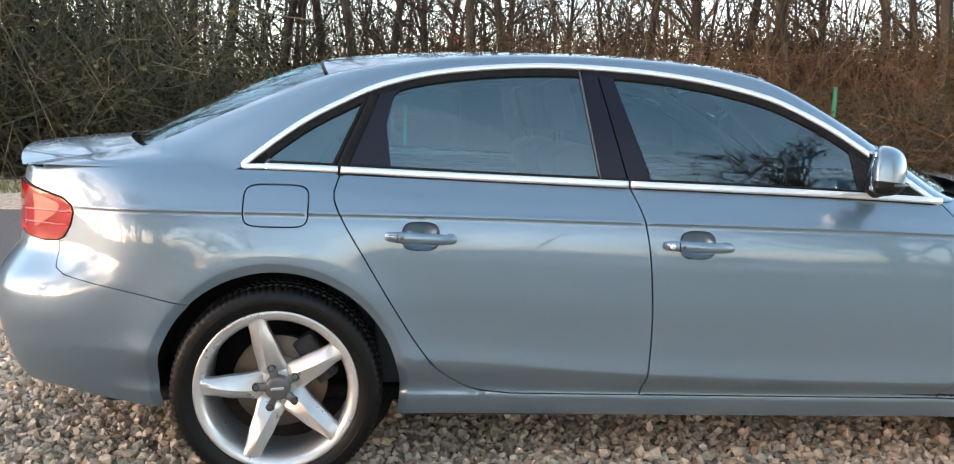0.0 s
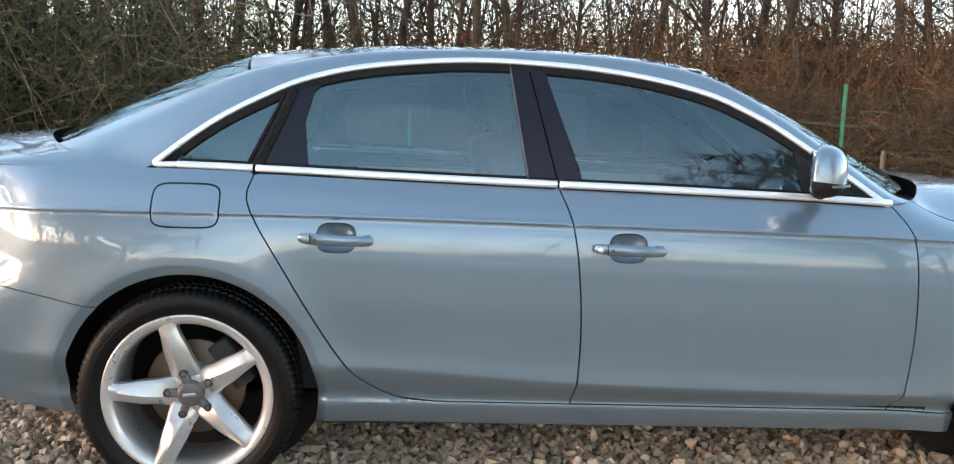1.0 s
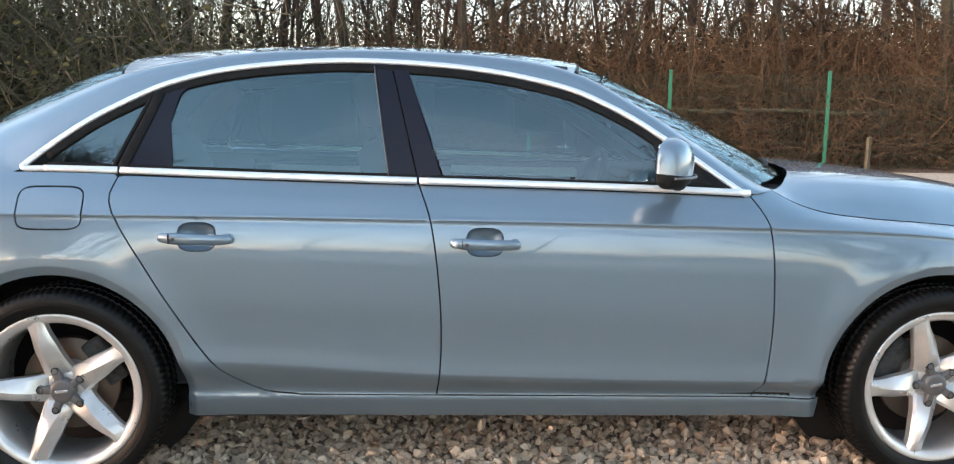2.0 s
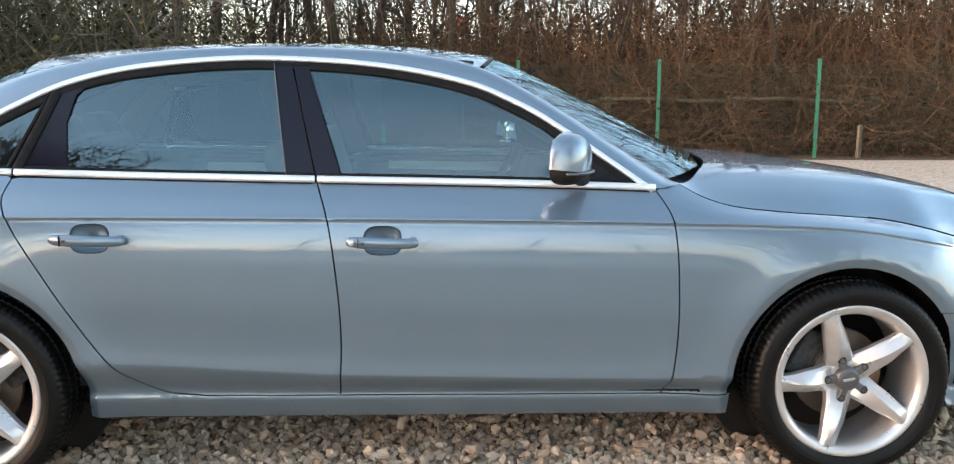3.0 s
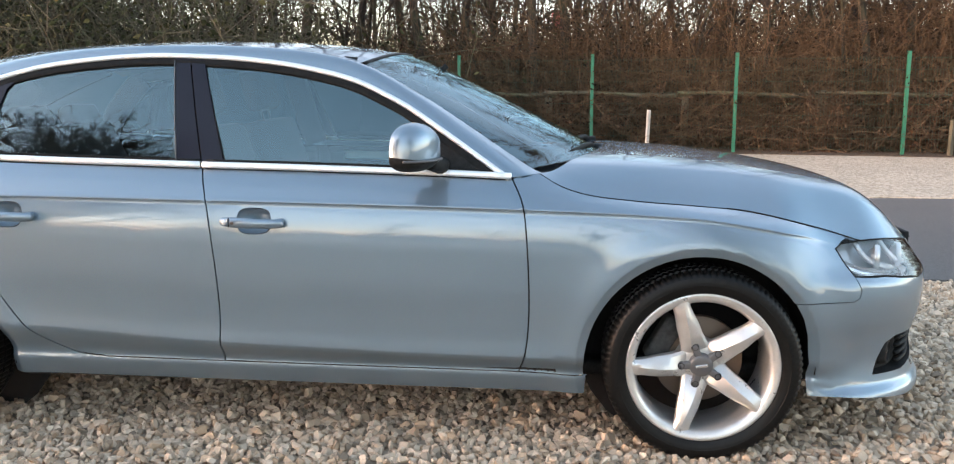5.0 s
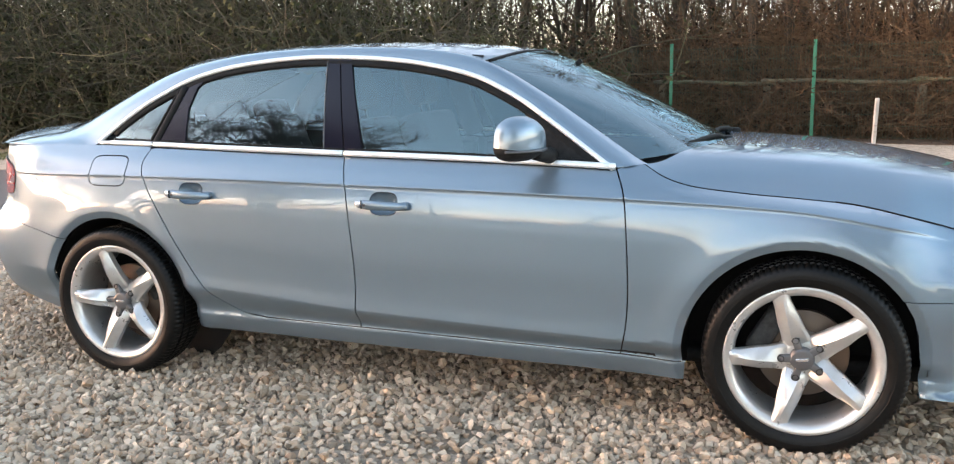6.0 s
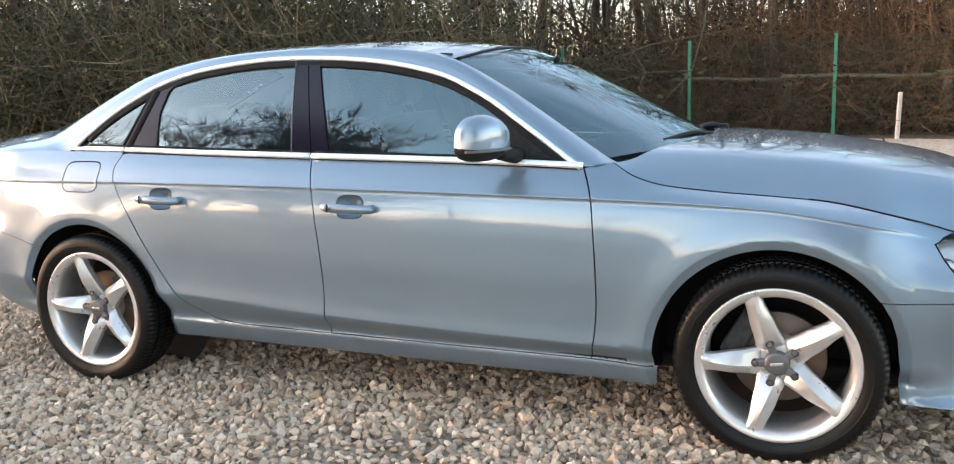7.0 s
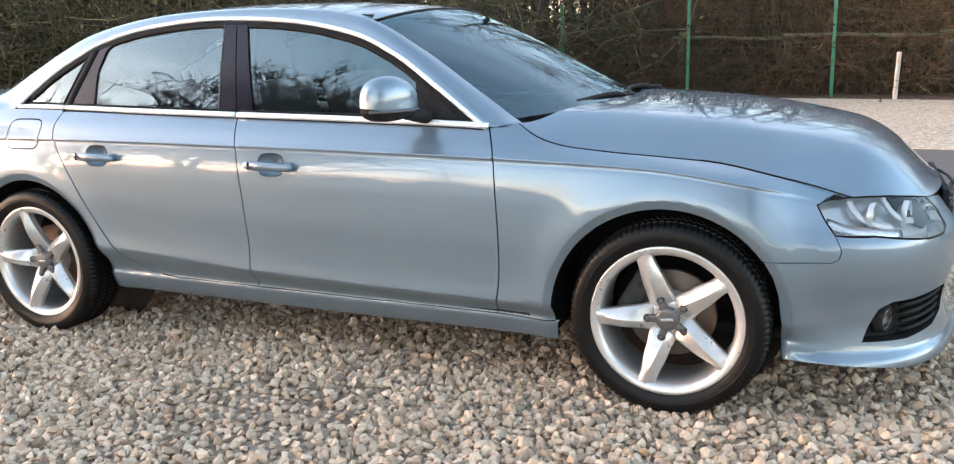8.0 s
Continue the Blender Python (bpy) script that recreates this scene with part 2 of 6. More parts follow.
# plan of the widest line, from the middle of the tail round the side to the middle of the nose
PLAN = along([(-1.03, 0), (-1.015, 0.3), (-0.965, 0.55), (-0.865, 0.72), (-0.70, 0.815), (-0.45, 0.868), (0, 0.895), (0.7, 0.903), (1.4, 0.905), (2.1, 0.903),
              (2.75, 0.893), (3.0, 0.878), (3.2, 0.848), (3.385, 0.79), (3.54, 0.685), (3.648, 0.51), (3.71, 0.25), (3.725, 0)], 600)
PLAN_S = np.concatenate([[0], np.cumsum(np.linalg.norm(np.diff(PLAN, axis=0), axis=1))])
PLAN_S += 1.4 - np.interp(1.4, PLAN[:, 0], PLAN_S)
S_TAIL, S_NOSE = PLAN_S[0], PLAN_S[-1]
CREASE = curve([(-1.6, 0.86), (-0.6, 0.876), (0.2, 0.879), (1.14, 0.869), (2.2, 0.847), (2.74, 0.823), (3.09, 0.769), (3.4, 0.70), (4.2, 0.66)])
BELT = curve([(-1.6, 0.995), (-0.6, 1.0), (-0.1, 0.999), (0.65, 0.981), (1.1, 0.970), (1.62, 0.957), (2.17, 0.936), (2.6, 0.90), (3.1, 0.85), (4.2, 0.78)])
SILL = curve([(-1.6, 0.33), (0.735, 0.301), (2.198, 0.281), (4.2, 0.26)])
BAND = curve([(-1.6, 0.47), (0.48, 0.428), (1.17, 0.383), (2.2, 0.351), (4.2, 0.32)])
DOOR_SECTION = curve([(0.10, 0.16), (0.185, 0.118), (0.205, 0.100), (0.222, 0.088), (0.25, 0.0735), (0.280, 0.0630), (0.289, 0.0645), (0.296, 0.066), (0.379, 0.0080), (0.384, 0.0068), (0.390, 0.0070), (0.44, 0.0090), (0.50, 0.0075), (0.62, 0.0015), (0.72, 0.001), (0.80, 0.007), (0.845, 0.0162),
                      (0.8565, 0.0192), (0.862, 0.0192), (0.868, 0.0168), (0.88, 0.0235), (0.93, 0.053), (0.985, 0.1), (1.05, 0.16)])
TAIL_SECTION = curve([(0.15, 0.16), (0.28, 0.09), (0.34, 0.05), (0.45, 0.015), (0.56, 0.0), (0.64, 0.003), (0.69, 0.012), (0.73, 0.022), (0.80, 0.030), (0.868, 0.034), (0.94, 0.040), (0.985, 0.050), (1.01, 0.065), (1.03, 0.09)])
NOSE_SECTION = curve([(0.12, 0.06), (0.175, 0.002), (0.19, -0.004), (0.212, 0.0), (0.242, 0.021), (0.32, 0.031), (0.40, 0.022), (0.47, 0.006), (0.54, 0.0), (0.59, 0.003), (0.615, 0.015), (0.64, 0.035),
                      (0.70, 0.075), (0.74, 0.11), (0.80, 0.17)])
FENDER_SECTION = curve([(0.10, 0.10), (0.19, 0.075), (0.222, 0.068), (0.25, 0.059), (0.280, 0.0530), (0.289, 0.0545), (0.296, 0.056), (0.379, 0.0080), (0.384, 0.0068), (0.390, 0.0068), (0.44, 0.006), (0.5, 0.004), (0.62, 0.0), (0.72, 0.002), (0.80, 0.011), (0.845, 0.0205),
                        (0.8565, 0.0243), (0.862, 0.0246), (0.868, 0.0228), (0.88, 0.035), (0.90, 0.062), (0.93, 0.122), (0.95, 0.160), (0.985, 0.24), (1.05, 0.4)])
HUBS = ((0.0, 0.318), (2.795, 0.318))


def ease(t):
    t = np.clip(t, 0, 1)
    return t * t * (3 - 2 * t)


def side_point(s, z, out=0.0):
    """The point of the lower body at the plan length s and the height z; out: metres proud of the skin."""
    s, z = np.asarray(s, float), np.asarray(z, float)
    px, py = np.interp(s, PLAN_S, PLAN[:, 0]), np.interp(s, PLAN_S, PLAN[:, 1])
    tx, ty = np.interp(s + 0.02, PLAN_S, PLAN[:, 0]) - np.interp(s - 0.02, PLAN_S, PLAN[:, 0]), np.interp(s + 0.02, PLAN_S, PLAN[:, 1]) - np.interp(s - 0.02, PLAN_S, PLAN[:, 1])
    tl = np.hypot(tx, ty)
    nx, ny = -ty / tl, tx / tl
    sill, band, crease, belt = SILL(s), BAND(s), CREASE(s), BELT(s)
    u = np.where(z < sill, z + 0.290 - sill, np.where(z < band, 0.290 + (z - sill) / (band - sill) * 0.095, np.where(z < crease, 0.385 + (z - band) / (crease - band) * 0.483, 0.868 + (z - crease) / (belt - crease) * 0.117)))
    tail, nose = 1 - ease((s + 0.75) / 0.45), ease((s - 3.05) / 0.3)
    fender = ease((s - 2.15) / 0.5)
    inset = DOOR_SECTION(u) * (1 - fender) + FENDER_SECTION(u) * fender
    inset = inset * (1 - tail) + TAIL_SECTION(z) * tail
    inset = inset * (1 - nose) + NOSE_SECTION(z) * nose
    inset = inset + 0.056 * ease((-0.42 - s) / 0.40) * ease((z - 0.60) / 0.15)
    for hx, hz in HUBS:
        r = np.hypot(s - hx, z - hz)
        inset = inset - 0.010 * np.exp(-((r - 0.41) / 0.07) ** 2) + 0.42 * np.clip(0.408 - r, 0, 0.05)
    d = out - inset
    return np.stack([px + nx * d, -(py + ny * d), z], axis=-1)


def glass_point(x, z, out=0.0):
    """The point of the side windows' surface at x and z."""
    x, z = np.asarray(x, float), np.asarray(z, float)
    h = z - 0.98
    y = 0.800 - 0.38 * h - 0.22 * h * h - 0.016 * ((x - 1.0) / 1.1) ** 2
    return np.stack([x + 0 * y, -(y + out * 0.92), z + out * 0.39], axis=-1)


# ---- mesh helpers ----
def part(name, bm, material, parent=None, label="", smooth=True):
    """Links a bmesh as one mesh object, under a thing or a part."""
    me = bpy.data.meshes.new(name)
    bm.to_mesh(me)
    bm.free()
    for p in me.polygons:
        p.use_smooth = smooth
    me.materials.append(material)
    ob = new(name, me)
    ob.parent = parent
    return tagged(ob, label)


def sharp(ob, degrees=35):
    ob.data.set_sharp_from_angle(angle=radians(degrees))
    return ob


def thing(name, label, category, place=(0, 0, 0), group="", kind=""):
    ob = new(name)
    ob.location = place
    ob.empty_display_size = 0.1
    return tagged(ob, label, category, group, kind)


def skin(name, v, f, n, material, parent, flip=False, label=""):
    """A mesh from vertex, face and normal arrays; flip: on the other side of the car."""
    v, n = np.array(v, float), None if n is None else np.array(n, float)
    if flip:
        v = v * (1, -1, 1)
        n = None if n is None else n * (1, -1, 1)
        f = [tuple(reversed(q)) for q in f]
    me = bpy.data.meshes.new(name)
    me.from_pydata([tuple(p) for p in v], [], [tuple(int(i) for i in q) for q in f])
    me.update()
    for p in me.polygons:
        p.use_smooth = True
    if n is not None:
        me.normals_split_custom_set_from_vertices([tuple(q) for q in n])
    me.materials.append(material)
    ob = new(name, me)
    ob.parent = parent
    return tagged(ob, label)


def normals_of(point, a, b):
    e = 0.0015
    n = np.cross(point(a + e, b) - point(a - e, b), point(a, b + e) - point(a, b - e))
    return n / np.maximum(np.linalg.norm(n, axis=-1, keepdims=True), 1e-9)


def inside(poly, x, y):
    poly = np.asarray(poly)
    hit = np.zeros(np.shape(x), bool)
    for (x0, y0), (x1, y1) in zip(poly, np.roll(poly, -1, axis=0)):
        if y0 != y1:
            hit ^= ((y0 > y) != (y1 > y)) & (x < (x1 - x0) * (y - y0) / (y1 - y0) + x0)
    return hit


def away(poly, x, y):
    """The distance of points from the outline."""
    poly, best = np.asarray(poly), np.full(np.shape(x), 9.0)
    for a, b in zip(poly, np.roll(poly, -1, axis=0)):
        d = b - a
        t = np.clip(((x - a[0]) * d[0] + (y - a[1]) * d[1]) / max(d @ d, 1e-12), 0, 1)
        best = np.minimum(best, np.hypot(x - a[0] - t * d[0], y - a[1] - t * d[1]))
    return best


def dense(poly, step=0.02):
    """The closed outline with corners no more than step apart."""
    poly, out = np.asarray(poly, float), []
    for a, b in zip(poly, np.roll(poly, -1, axis=0)):
        k = max(1, int(np.ceil(np.linalg.norm(b - a) / step)))
        out += [a + (b - a) * i / k for i in range(k) if np.linalg.norm(b - a) > 1e-5]
    return np.array(out)


def shrink(poly, d):
    poly = np.asarray(poly, float)
    area = 0.5 * np.sum(poly[:, 0] * np.roll(poly[:, 1], -1) - np.roll(poly[:, 0], -1) * poly[:, 1])
    def edge(p, q):
        t = q - p
        t = t / np.maximum(np.linalg.norm(t, axis=1, keepdims=True), 1e-9)
        return np.stack([-t[:, 1], t[:, 0]], 1) * (1 if area > 0 else -1)
    n0, n1 = edge(np.roll(poly, 1, axis=0), poly), edge(poly, np.roll(poly, -1, axis=0))
    n = n0 + n1
    n = n / np.maximum(np.linalg.norm(n, axis=1, keepdims=True), 0.3)
    return poly + n * d / np.maximum(np.sum(n * n1, axis=1, keepdims=True), 0.5)


def sheet(poly, point, xs, ys, holes=(), gap=0.0018, rim=0.010, step=0.02, rings=()):
    """A panel over an outline in the two parameters of a surface, with holes and an edge turned inwards: vertices, faces, normals."""
    outline = shrink(dense(poly, step), gap)
    holes = [shrink(dense(h, step * 0.6), -gap) for h in holes]
    gx, gy = [g.ravel() for g in np.meshgrid(xs, ys)]
    for cx, cy, radii in rings:
        r = np.hypot(gx - cx, gy - cy)
        far = r > max(radii) + 0.006
        a = np.linspace(0, 2 * math.pi, 150, endpoint=False)
        gx = np.concatenate([gx[far]] + [cx + k * np.cos(a) for k in radii])
        gy = np.concatenate([gy[far]] + [cy + k * np.sin(a) for k in radii])
    keep = inside(outline, gx, gy) & (away(outline, gx, gy) > 0.003)
    for h in holes:
        keep &= ~inside(h, gx, gy) & (away(h, gx, gy) > 0.004)
    pts, edges = [], []
    for loop in (outline, *holes):
        k = len(pts)
        pts += [tuple(p) for p in loop]
        edges += [(k + i, k + (i + 1) % len(loop)) for i in range(len(loop))]
    pts += list(zip(gx[keep], gy[keep]))
    flat, _, tris, *_ = delaunay_2d_cdt([Vector(p) for p in pts], edges, [], 0, 1e-6)
    flat = np.array([tuple(p) for p in flat])
    tris = np.array([t for t in tris if len(t) == 3])
    c = flat[tris].mean(axis=1)
    ok = inside(outline, c[:, 0], c[:, 1])
    for h in holes:
        ok &= ~inside(h, c[:, 0], c[:, 1])
    tris = tris[ok]
    v, n = point(flat[:, 0], flat[:, 1]), normals_of(point, flat[:, 0], flat[:, 1])
    a, b, cc = v[tris[:, 0]], v[tris[:, 1]], v[tris[:, 2]]
    wrong = np.sum(np.cross(b - a, cc - a) * n[tris[:, 0]], axis=1) < 0
    tris[wrong] = tris[wrong][:, ::-1]
    faces = [tuple(t) for t in tris]
    if rim:
        v, n = list(v), list(n)
        for loop in (outline, *holes):
            p, m = point(loop[:, 0], loop[:, 1]), normals_of(point, loop[:, 0], loop[:, 1])
            t = np.roll(p, -1, axis=0) - np.roll(p, 1, axis=0)
            o = np.cross(t, m)
            o /= np.maximum(np.linalg.norm(o, axis=1, keepdims=True), 1e-9)
            k, size = len(v), len(loop)
            v += list(p) + list(p - m * rim)
            n += list(o) + list(o)
            faces += [(k + i, k + size + i, k + size + (i + 1) % size, k + (i + 1) % size) for i in range(size)]
    return np.array(v), faces, np.array(n)


def grid_skin(p):
    """Faces and smooth normals for a grid of points (rows, columns, 3)."""
    r, c = p.shape[:2]
    f = [(i * c + j, i * c + j + 1, (i + 1) * c + j + 1, (i + 1) * c + j) for i in range(r - 1) for j in range(c - 1)]
    n = np.cross(np.gradient(p, axis=1), np.gradient(p, axis=0))
    n /= np.maximum(np.linalg.norm(n, axis=-1, keepdims=True), 1e-9)
    return p.reshape(-1, 3), f, n.reshape(-1, 3)


def outward(v, f, n, way):
    """Turns faces and normals to the side that way points to."""
    if np.sum(n * np.asarray(way)) < 0:
        return v, [tuple(reversed(q)) for q in f], -n
    v = np.asarray(v)
    return v, f, n


def facing(v, f, n):
    """Turns each face to its own normals."""
    out = []
    for q in f:
        a, b, c = v[q[0]], v[q[1]], v[q[2]]
        out.append(tuple(q) if np.dot(np.cross(b - a, c - a), n[q[0]]) >= 0 else tuple(reversed(q)))
    return v, out, n


def ribbon(line, outs, width, thick, bevel=0.3, closed=False):
    """A bmesh bar of rounded section along a line; outs: the way it faces at each point."""
    line, outs = np.array(line, float), np.array(outs, float)
    t = np.roll(line, -1, axis=0) - np.roll(line, 1, axis=0) if closed else np.gradient(line, axis=0)
    t /= np.maximum(np.linalg.norm(t, axis=1, keepdims=True), 1e-9)
    outs = outs - t * np.sum(outs * t, axis=1, keepdims=True)
    outs /= np.maximum(np.linalg.norm(outs, axis=1, keepdims=True), 1e-9)
    across = np.cross(t, outs)
    w = np.broadcast_to(np.asarray(width, float), (len(line),))[:, None] / 2
    shape = [(-1, -1), (1, -1), (1, 1 - 2 * bevel), (1 - bevel, 0.8), (0.4, 1), (-0.4, 1), (bevel - 1, 0.8), (-1, 1 - 2 * bevel)]
    bm = bmesh.new()
    rings = [[bm.verts.new(line[i] + across[i] * w[i] * a + outs[i] * thick / 2 * b) for a, b in shape] for i in range(len(line))]
    k = len(shape)
    for i in range(len(rings) if closed else len(rings) - 1):
        r, q = rings[i], rings[(i + 1) % len(rings)]
        for j in range(k):
            bm.faces.new((r[j], q[j], q[(j + 1) % k], r[(j + 1) % k]))
    if not closed:
        bm.faces.new(rings[0])
        bm.faces.new(rings[-1][::-1])
    bmesh.ops.recalc_face_normals(bm, faces=bm.faces)
    return bm


def lathe(profile, steps, axis="y", wave=None):
    """A bmesh turned from (radius, height) pairs about an axis; wave(i, angle step): added to the radius."""
    bm = bmesh.new()
    rows = []
    for j in range(steps):
        a = 2 * math.pi * j / steps
        row = []
        for i, (r, h) in enumerate(profile):
            r = r + (wave(i, j) if wave else 0)
            x, z = r * math.cos(a), r * math.sin(a)
            row.append(bm.verts.new((x, h, z) if axis == "y" else (x, z, h)))
        rows.append(row)
    for j in range(steps):
        a, b = rows[j], rows[(j + 1) % steps]
        for i in range(len(profile) - 1):
            bm.faces.new((a[i], a[i + 1], b[i + 1], b[i]))
    bmesh.ops.remove_doubles(bm, verts=bm.verts, dist=1e-5)
    bmesh.ops.recalc_face_normals(bm, faces=bm.faces)
    return bm


def box(size, at=(0, 0, 0), bevel=0.0, turn=None, segments=2):
    """A bmesh box with rounded edges."""
    bm = bmesh.new()
    bmesh.ops.create_cube(bm, size=1)
    bmesh.ops.scale(bm, vec=size, verts=bm.verts)
    if bevel:
        bmesh.ops.bevel(bm, geom=bm.edges[:], offset=bevel, segments=segments, profile=0.6, affect="EDGES")
    bmesh.ops.transform(bm, matrix=Matrix.Translation(at) @ (turn or Matrix()), verts=bm.verts)
    return bm


def merge(*bms):
    """One bmesh from several."""
    out = bms[0]
    for b in bms[1:]:
        me = bpy.data.meshes.new("scrap")
        b.to_mesh(me)
        b.free()
        out.from_mesh(me)
        bpy.data.meshes.remove(me)
    return out


def tube(line, radius, sides=8, cap=True):
    """A bmesh pipe along a line; radius: a number or one for each point."""
    line = [Vector(p) for p in line]
    radius = np.broadcast_to(np.asarray(radius, float), (len(line),))
    bm, rings = bmesh.new(), []
    side = None
    for i, p in enumerate(line):
        t = (line[min(i + 1, len(line) - 1)] - line[max(i - 1, 0)]).normalized()
        side = (t.orthogonal() if side is None else side - t * side.dot(t)).normalized()
        up = t.cross(side)
        rings.append([bm.verts.new(p + float(radius[i]) * (math.cos(2 * math.pi * k / sides) * side + math.sin(2 * math.pi * k / sides) * up)) for k in range(sides)])
    for a, b in zip(rings, rings[1:]):
        for k in range(sides):
            bm.faces.new((a[k], a[(k + 1) % sides], b[(k + 1) % sides], b[k]))
    if cap:
        bm.faces.new(rings[0][::-1])
        bm.faces.new(rings[-1])
    return bm


# ---- ground: one sheet, with the lane, verge and wood floor laid on it ----
def wavy_strip(name, x0, x1, near, far, z, material, wave, label, category, seed, steps=260):
    """A flat strip along x between two uneven edges, with a thin edge of its own."""
    rng = np.random.default_rng(seed)
    xs = np.linspace(x0, x1, steps)
    a = near(xs) + wave * (np.sin(xs * 1.7 + seed) * 0.4 + rng.normal(0, 0.35, steps))
    b = far(xs) + wave * (np.sin(xs * 1.3 + 2 * seed) * 0.4 + rng.normal(0, 0.35, steps))
    bm = bmesh.new()
    rows = []
    for x, p, q in zip(xs, a, b):
        rows.append([bm.verts.new(c) for c in ((x, p, z - 0.02), (x, p, z), (x, p * 0.7 + q * 0.3, z), (x, p * 0.3 + q * 0.7, z), (x, q, z), (x, q, z - 0.02))])
    for r, s in zip(rows, rows[1:]):
        for i in range(5):
            bm.faces.new((r[i], s[i], s[i + 1], r[i + 1]))
    return tagged(part(name, bm, material, None, "", False), label, category, kind="structure")


bm = bmesh.new()
bmesh.ops.create_grid(bm, x_segments=40, y_segments=40, size=400)
ground = tagged(part("ground", bm, GRAVEL_BED, None, "", False), "buff and grey loose gravel car park surface", "ground", kind="structure")
FENCE_LINE = curve([(-30, 15.0), (-1.95, 13.75), (0.65, 13.4), (3.26, 13.0), (5.8, 12.55), (8.52, 12.15), (11.2, 11.75), (30, 9.0)])
wavy_strip("road", -120, 120, lambda x: 2.0 + 0 * x, lambda x: 6.2 + 0 * x, 0.012, ASPHALT, 0.10, "worn grey asphalt lane beside the gravel", "road", 1)
wavy_strip("verge", -120, 120, lambda x: 6.1 + 0 * x, lambda x: np.minimum(FENCE_LINE(x) + 0.3, 15.5), 0.022, PALE_GRAVEL, 0.12, "pale gravel verge in front of the fence", "verge", 2)
wavy_strip("wood_floor", -120, 120, lambda x: np.minimum(FENCE_LINE(x), 15.5) - 0.35, lambda x: 90 + 0 * x, 0.032, EARTH, 0.15, "brown leaf litter under the trees", "wood floor", 3)


# ---- the saloon car ----
car = thing("car", "silver-blue metallic four-door saloon car parked on gravel", "car")
REAR_GAP = along([(0.183, 0.99), (0.169, 0.933), (0.190, 0.876), (0.268, 0.744), (0.36, 0.59), (0.442, 0.463), (0.517, 0.376), (0.612, 0.318), (0.735, 0.301)], 40)
B_GAP = along([(1.104, 0.975), (1.141, 0.869), (1.17, 0.65), (1.177, 0.49), (1.173, 0.39), (1.164, 0.294)], 30)
F_GAP = along([(2.171, 0.94), (2.2, 0.885), (2.212, 0.847), (2.229, 0.646), (2.231, 0.47), (2.219, 0.355), (2.198, 0.281)], 30)
SHUT = along([(2.262, 0.955), (2.33, 0.917), (2.42, 0.889), (2.58, 0.868), (2.79, 0.851), (2.98, 0.830), (3.19, 0.784), (3.386, 0.731)], 40)
LAMP = [(3.271, 0.709), (3.304, 0.722), (3.386, 0.7275), (3.46, 0.728), (3.56, 0.725), (3.68, 0.715), (3.77, 0.703), (3.805, 0.66), (3.79, 0.615), (3.74, 0.595), (3.645, 0.594), (3.54, 0.605), (3.444, 0.617), (3.319, 0.621), (3.288, 0.671)]
TAIL_LAMP = [(-1.02, 0.945), (-0.897, 0.929), (-0.701, 0.897), (-0.659, 0.877), (-0.650, 0.855), (-0.662, 0.815), (-0.692, 0.777), (-0.72, 0.767), (-0.791, 0.762), (-0.912, 0.775), (-1.12, 0.80), (-1.13, 0.87)]
FOG = [(3.43, 0.272), (3.448, 0.32), (3.48, 0.378), (3.53, 0.399), (3.64, 0.401), (3.80, 0.405), (3.87, 0.40), (3.875, 0.31), (3.78, 0.28), (3.6, 0.268)]
REAR_SEAM = [(-0.285, 0.588), (-0.468, 0.632), (-0.66, 0.668), (-0.70, 0.685), (-0.712, 0.71), (-0.716, 0.768)]
FRONT_SEAM = [(3.105, 0.541), (3.307, 0.541), (3.328, 0.552), (3.335, 0.578), (3.319, 0.621)]
S_COLS = np.arange(-1.68, 4.26, 0.03)
S_FINE = np.concatenate([np.arange(-1.68, -0.5, 0.02), np.arange(-0.5, 2.9, 0.03), np.arange(2.9, 4.26, 0.02)])


def arch(hub, a0, a1, n=34, r=0.378):
    return [(hub[0] + r * math.cos(radians(a)), hub[1] + r * math.sin(radians(a))) for a in np.linspace(a0, a1, n)]


def rows_for(s):
    """Heights for the inner points of a side panel, closer together at the creases."""
    sill, band, crease, belt = float(SILL(s)), float(BAND(s)), float(CREASE(s)), float(BELT(s))
    low = [0.19, 0.205, 0.22, sill - 0.05, sill - 0.035, sill - 0.02, sill - 0.012, sill - 0.006, sill - 0.001, sill + 0.005, sill + 0.012, sill + 0.03, sill + 0.05, band - 0.016, band - 0.008, band - 0.003, band + 0.001, band + 0.006, band + 0.014]
    mid = list(np.linspace(band + 0.03, crease - 0.03, 15)) + [crease - 0.018, crease - 0.0125, crease - 0.009, crease - 0.0062, crease - 0.003, crease, crease + 0.003, crease + 0.008, crease + 0.015]
    return low + mid + list(np.linspace(crease + 0.025, belt - 0.004, 6))


